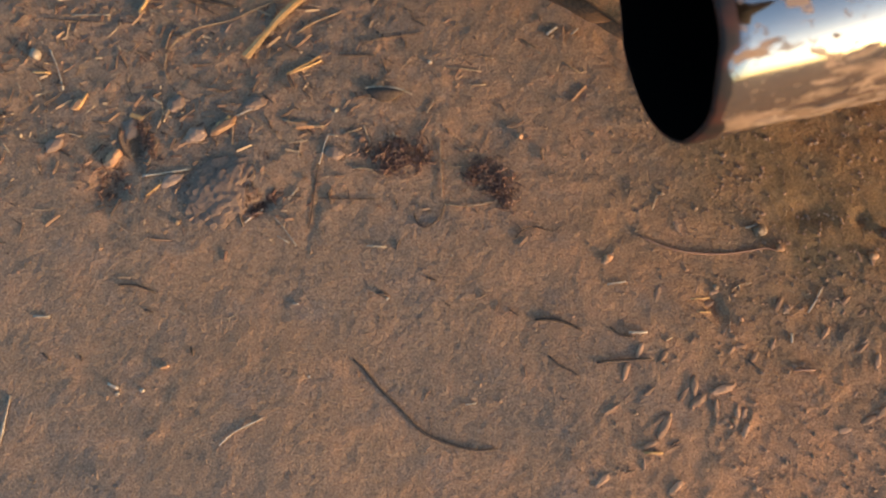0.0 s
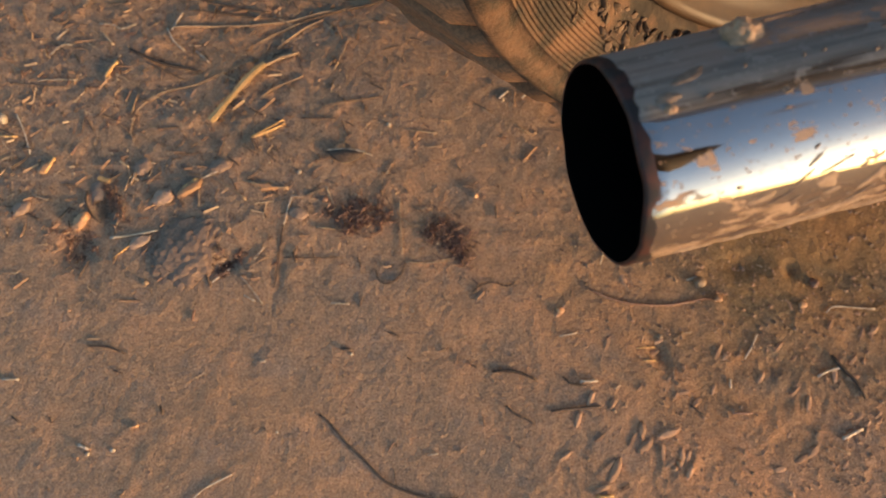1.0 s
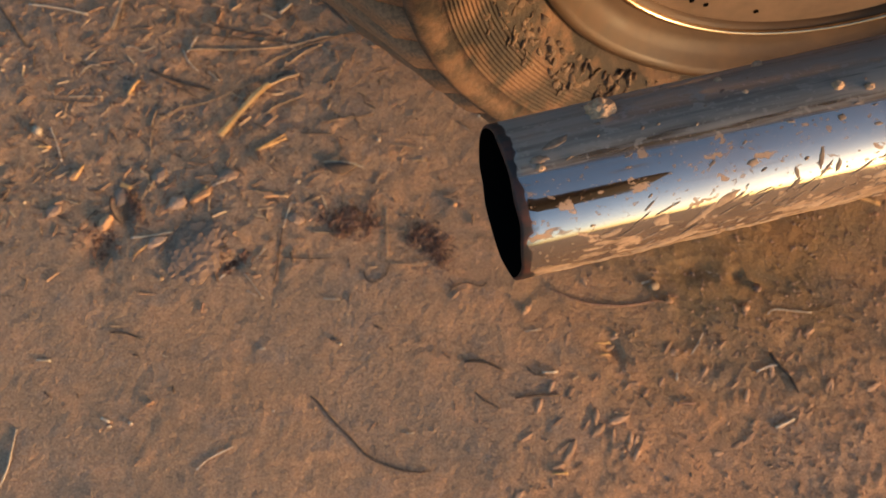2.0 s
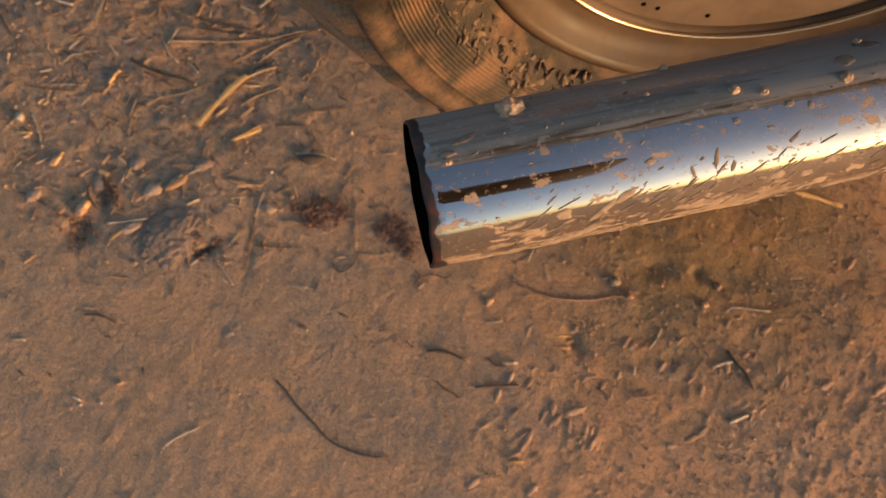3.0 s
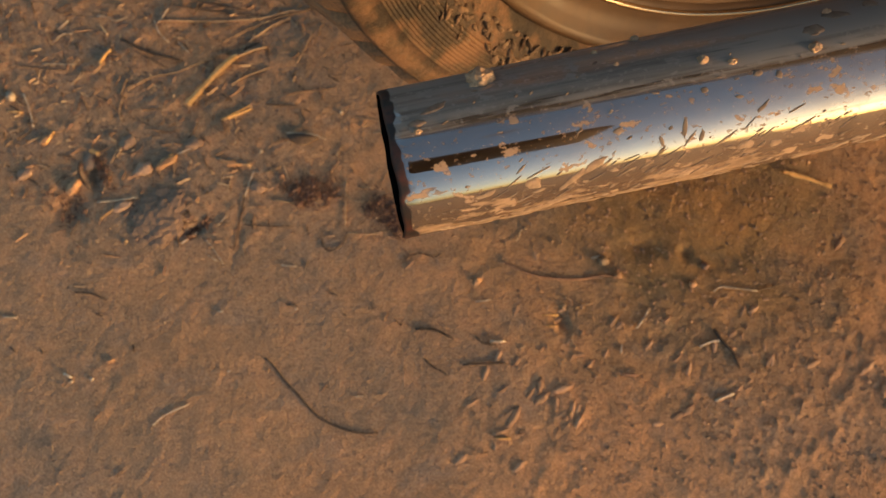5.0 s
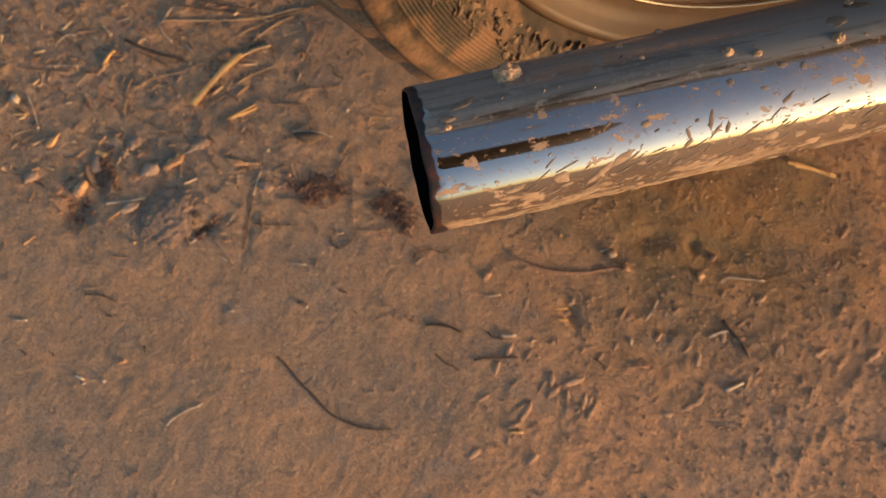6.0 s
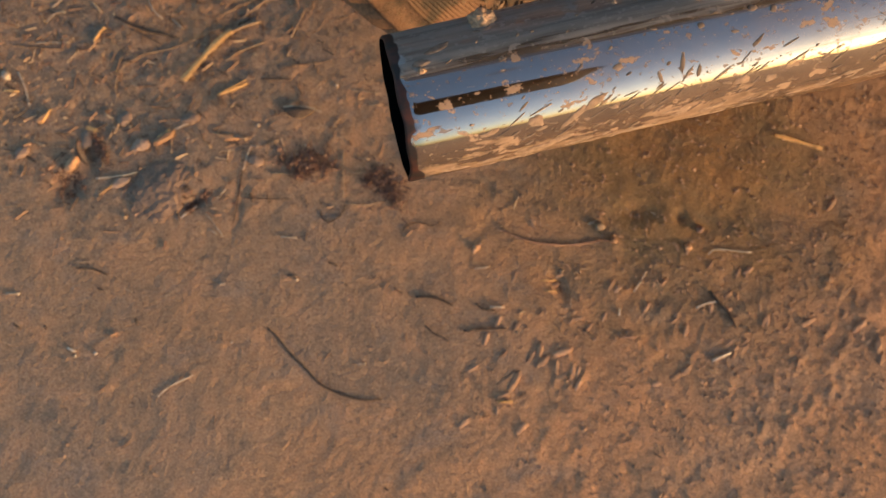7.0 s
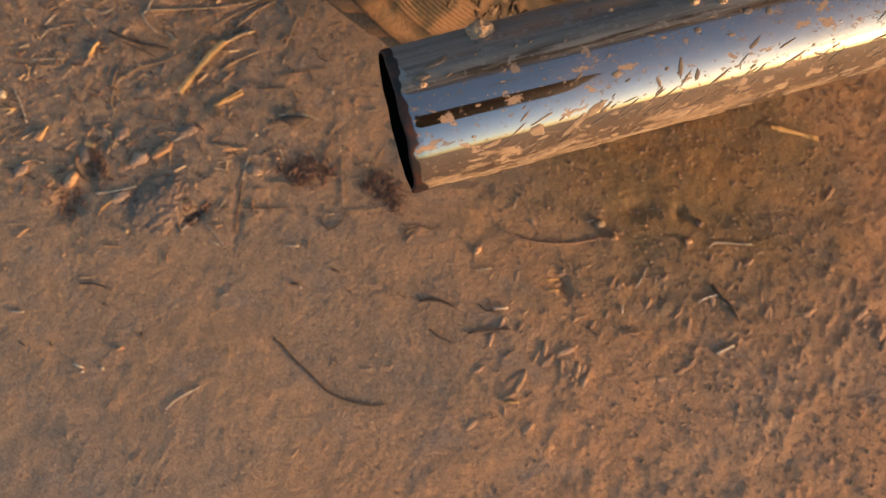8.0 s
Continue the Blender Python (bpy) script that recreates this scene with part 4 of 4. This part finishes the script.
bmesh.ops.create_icosphere(bm, subdivisions=6, radius=1.0)
for v in bm.verts:
    d = v.co.copy()
    n = 0.5 * noise.noise(d * 1.2 + Vector((3, 0, 1))) + 0.45 * abs(noise.noise(d * 3.0)) + 0.22 * noise.noise(d * 7.0) + 0.10 * noise.noise(d * 16.0)
    v.co = d * 0.0175 * (0.85 + 0.6 * n)
    v.co.x *= 1.35
    v.co.z *= 0.19
ob = part("soil_clod", bm, CLODSOIL, None)
ob.location = (-0.122, 0.137, float(height(-0.118, 0.135)) - 0.0012)
ob.rotation_euler = (0, 0, radians(42))
tagged(ob, "greyish pink crumbly soil clod among straw", "soil clod")


def lump(x, y, sx, sy, sz, turn, seed, mat, label):
    """A rough lump of soil or clay, half sunk in the ground."""
    bm = bmesh.new()
    bmesh.ops.create_icosphere(bm, subdivisions=4, radius=1.0)
    off = Vector((seed * 1.3, seed * 0.7, seed))
    for v in bm.verts:
        d = v.co.copy()
        n = 0.5 * noise.noise(d * 1.3 + off) + 0.4 * abs(noise.noise(d * 3.1 + off)) + 0.2 * noise.noise(d * 7.0 + off)
        d *= 0.85 + 0.6 * n
        v.co = Vector((d.x * sx, d.y * sy, d.z * sz * 0.5))
    ob = part("soil_lump", bm, mat, None)
    ob.location = (x, y, float(height(x, y)) + sz * 0.25)
    ob.rotation_euler = (0, 0, radians(turn))
    return tagged(ob, label, "soil lump", "soil lumps among the straw")


CLAY = "orange clay lump among straw on soil"
DULL = "dull brown soil lump among straw"
lump(-0.181, 0.157, 0.0068, 0.0038, 0.0050, 62, 1, PLANT["orange"], CLAY)
lump(-0.174, 0.176, 0.0050, 0.0066, 0.0040, 10, 2, CLODSOIL, DULL)
lump(-0.122, 0.176, 0.0085, 0.0034, 0.0034, 40, 3, PLANT["orange"], CLAY)
lump(-0.137, 0.171, 0.0070, 0.0045, 0.0030, 25, 4, CLODSOIL, DULL)
lump(-0.148, 0.144, 0.0060, 0.0036, 0.0026, 30, 5, CLODSOIL, DULL)
lump(-0.079, 0.177, 0.0075, 0.0028, 0.0026, -8, 6, PLANT["orange"], CLAY)
lump(-0.205, 0.190, 0.0044, 0.0030, 0.0028, 55, 7, PLANT["orange"], CLAY)
lump(-0.036, 0.202, 0.0034, 0.0024, 0.0026, 20, 8, PLANT["orange"], CLAY)
lump(-0.150, 0.190, 0.0060, 0.0050, 0.0030, 70, 9, CLODSOIL, DULL)
lump(-0.105, 0.190, 0.0066, 0.0040, 0.0028, 15, 10, CLODSOIL, DULL)
lump(-0.060, 0.160, 0.0060, 0.0040, 0.0024, -20, 11, CLODSOIL, DULL)
lump(-0.215, 0.165, 0.0060, 0.0040, 0.0028, 40, 12, CLODSOIL, DULL)

# trodden flakes of clay, edge up
FLAKE = "orange brown flake of trodden clay on soil"
FLAKES = [(0.111, 0.012, 0.0080, 58), (0.142, 0.030, 0.0072, 18), (0.148, 0.017, 0.0062, 76), (0.245, 0.027, 0.0070, 30), (0.306, 0.049, 0.0062, 25), (0.341, 0.047, 0.0075, 35), (0.351, 0.034, 0.0075, 68), (0.222, 0.018, 0.0055, 40), (0.129, 0.024, 0.0060, 40), (0.089, 0.100, 0.0050, 45), (0.231, 0.099, 0.0046, 70), (0.334, 0.131, 0.0060, 50), (0.172, 0.115, 0.0040, 60), (0.103, 0.003, 0.0055, 20), (0.078, -0.014, 0.0050, 40)]
g = random.Random(77)
for i in range(80):
    cx, cy, rx, ry = g.choice(((0.135, 0.025, 0.030, 0.022), (0.315, 0.045, 0.035, 0.025), (0.240, 0.030, 0.045, 0.022), (0.200, 0.075, 0.060, 0.020)))
    FLAKES.append((g.gauss(cx, rx), g.gauss(cy, ry), g.uniform(0.0020, 0.0052), g.gauss(50, 26)))
for i, (x, y, size, turn) in enumerate(FLAKES):
    ob = lump(x, y, size, size * g.uniform(0.26, 0.40), size * 0.20, turn, 20 + i, CLAYFLAKE, FLAKE)
    ob.name = "clay_flake"
    tagged(ob, "", "clay flake", "clay flakes on the soil")


def litter(name, n, seed, where, length, width, mat, label):
    """Many small broken bits, all in one mesh."""
    g = random.Random(seed)
    verts, faces = [], []
    while len(verts) < n * 6:
        x, y = where(g)
        a, l, w = g.uniform(0, math.pi), length[0] + (length[1] - length[0]) * g.random() ** 2.6, width[0] + (width[1] - width[0]) * g.random() ** 2
        d, e = Vector((math.cos(a), math.sin(a), g.uniform(-0.12, 0.12))) * l / 2, Vector((-math.sin(a), math.cos(a), 0)) * w / 2
        o, k = Vector((x, y, float(height(x, y)) + w * 0.3)), len(verts)
        up = Vector((0, 0, w * 0.7))
        verts += [o - d - e, o - d + e, o + d + e, o + d - e, o - d * 0.9 + up, o + d * 0.9 + up]
        faces += [(k, k + 3, k + 5, k + 4), (k + 1, k + 4, k + 5, k + 2), (k, k + 4, k + 1), (k + 3, k + 2, k + 5), (k, k + 1, k + 2, k + 3)]
    return tagged(mesh_object(name, verts, faces, mat, smooth=False), label, "litter", kind="stuff")


def upper_left(g):
    while True:
        x, y = g.uniform(-0.27, 0.12), g.uniform(0.10, 0.36)
        if g.random() < 1 / (1 + math.exp((x + 0.03) / 0.035)) / (1 + math.exp(-(y - 0.145) / 0.012)) + 0.05:
            return x, y


def everywhere(g):
    return g.uniform(-0.28, 0.44), g.uniform(-0.10, 0.38)


def right_side(g):
    while True:
        x, y = g.uniform(0.0, 0.44), g.uniform(-0.10, 0.22)
        if g.random() < 1 / (1 + math.exp(-(x - 0.12) / 0.03)) * (0.35 + value_noise(np.array(x * 25), np.array(y * 25)) + 0.5):
            return x, y


litter("straw_litter", 2000, 21, upper_left, (0.0010, 0.012), (0.0003, 0.0013), LITTER, "scattered broken straw and chaff bits")
litter("dark_chaff", 950, 23, upper_left, (0.0007, 0.006), (0.0003, 0.0010), FIBRE, "dark reddish broken stem and husk bits")
litter("chaff", 800, 22, everywhere, (0.0010, 0.007), (0.0003, 0.0009), LITTER, "sparse small chaff and stem bits")


def crumbs(name, n, seed, where, size, label):
    g = random.Random(seed)
    unit = bmesh.new()
    bmesh.ops.create_icosphere(unit, subdivisions=1, radius=1.0)
    base = [v.co.copy() for v in unit.verts]
    tri = [tuple(v.index for v in f.verts) for f in unit.faces]
    unit.free()
    verts, faces = [], []
    for i in range(n):
        x, y = where(g)
        s = g.uniform(*size) * g.uniform(0.5, 1.0)
        o, k = Vector((x, y, float(height(x, y)) + s * 0.05)), len(verts)
        st = Vector((g.uniform(0.7, 1.3), g.uniform(0.7, 1.3), g.uniform(0.5, 0.9)))
        verts += [o + Vector((v.x * st.x, v.y * st.y, v.z * st.z)) * s * g.uniform(0.8, 1.2) for v in base]
        faces += [tuple(k + j for j in f) for f in tri]
    return tagged(mesh_object(name, verts, faces, CRUMB, smooth=False), label, "soil", kind="stuff")


crumbs("soil_crumbs", 2600, 31, right_side, (0.0005, 0.0017), "loose orange brown soil crumbs")
crumbs("sand_grains", 7000, 32, everywhere, (0.0003, 0.0009), "coarse sand grains scattered over soil")
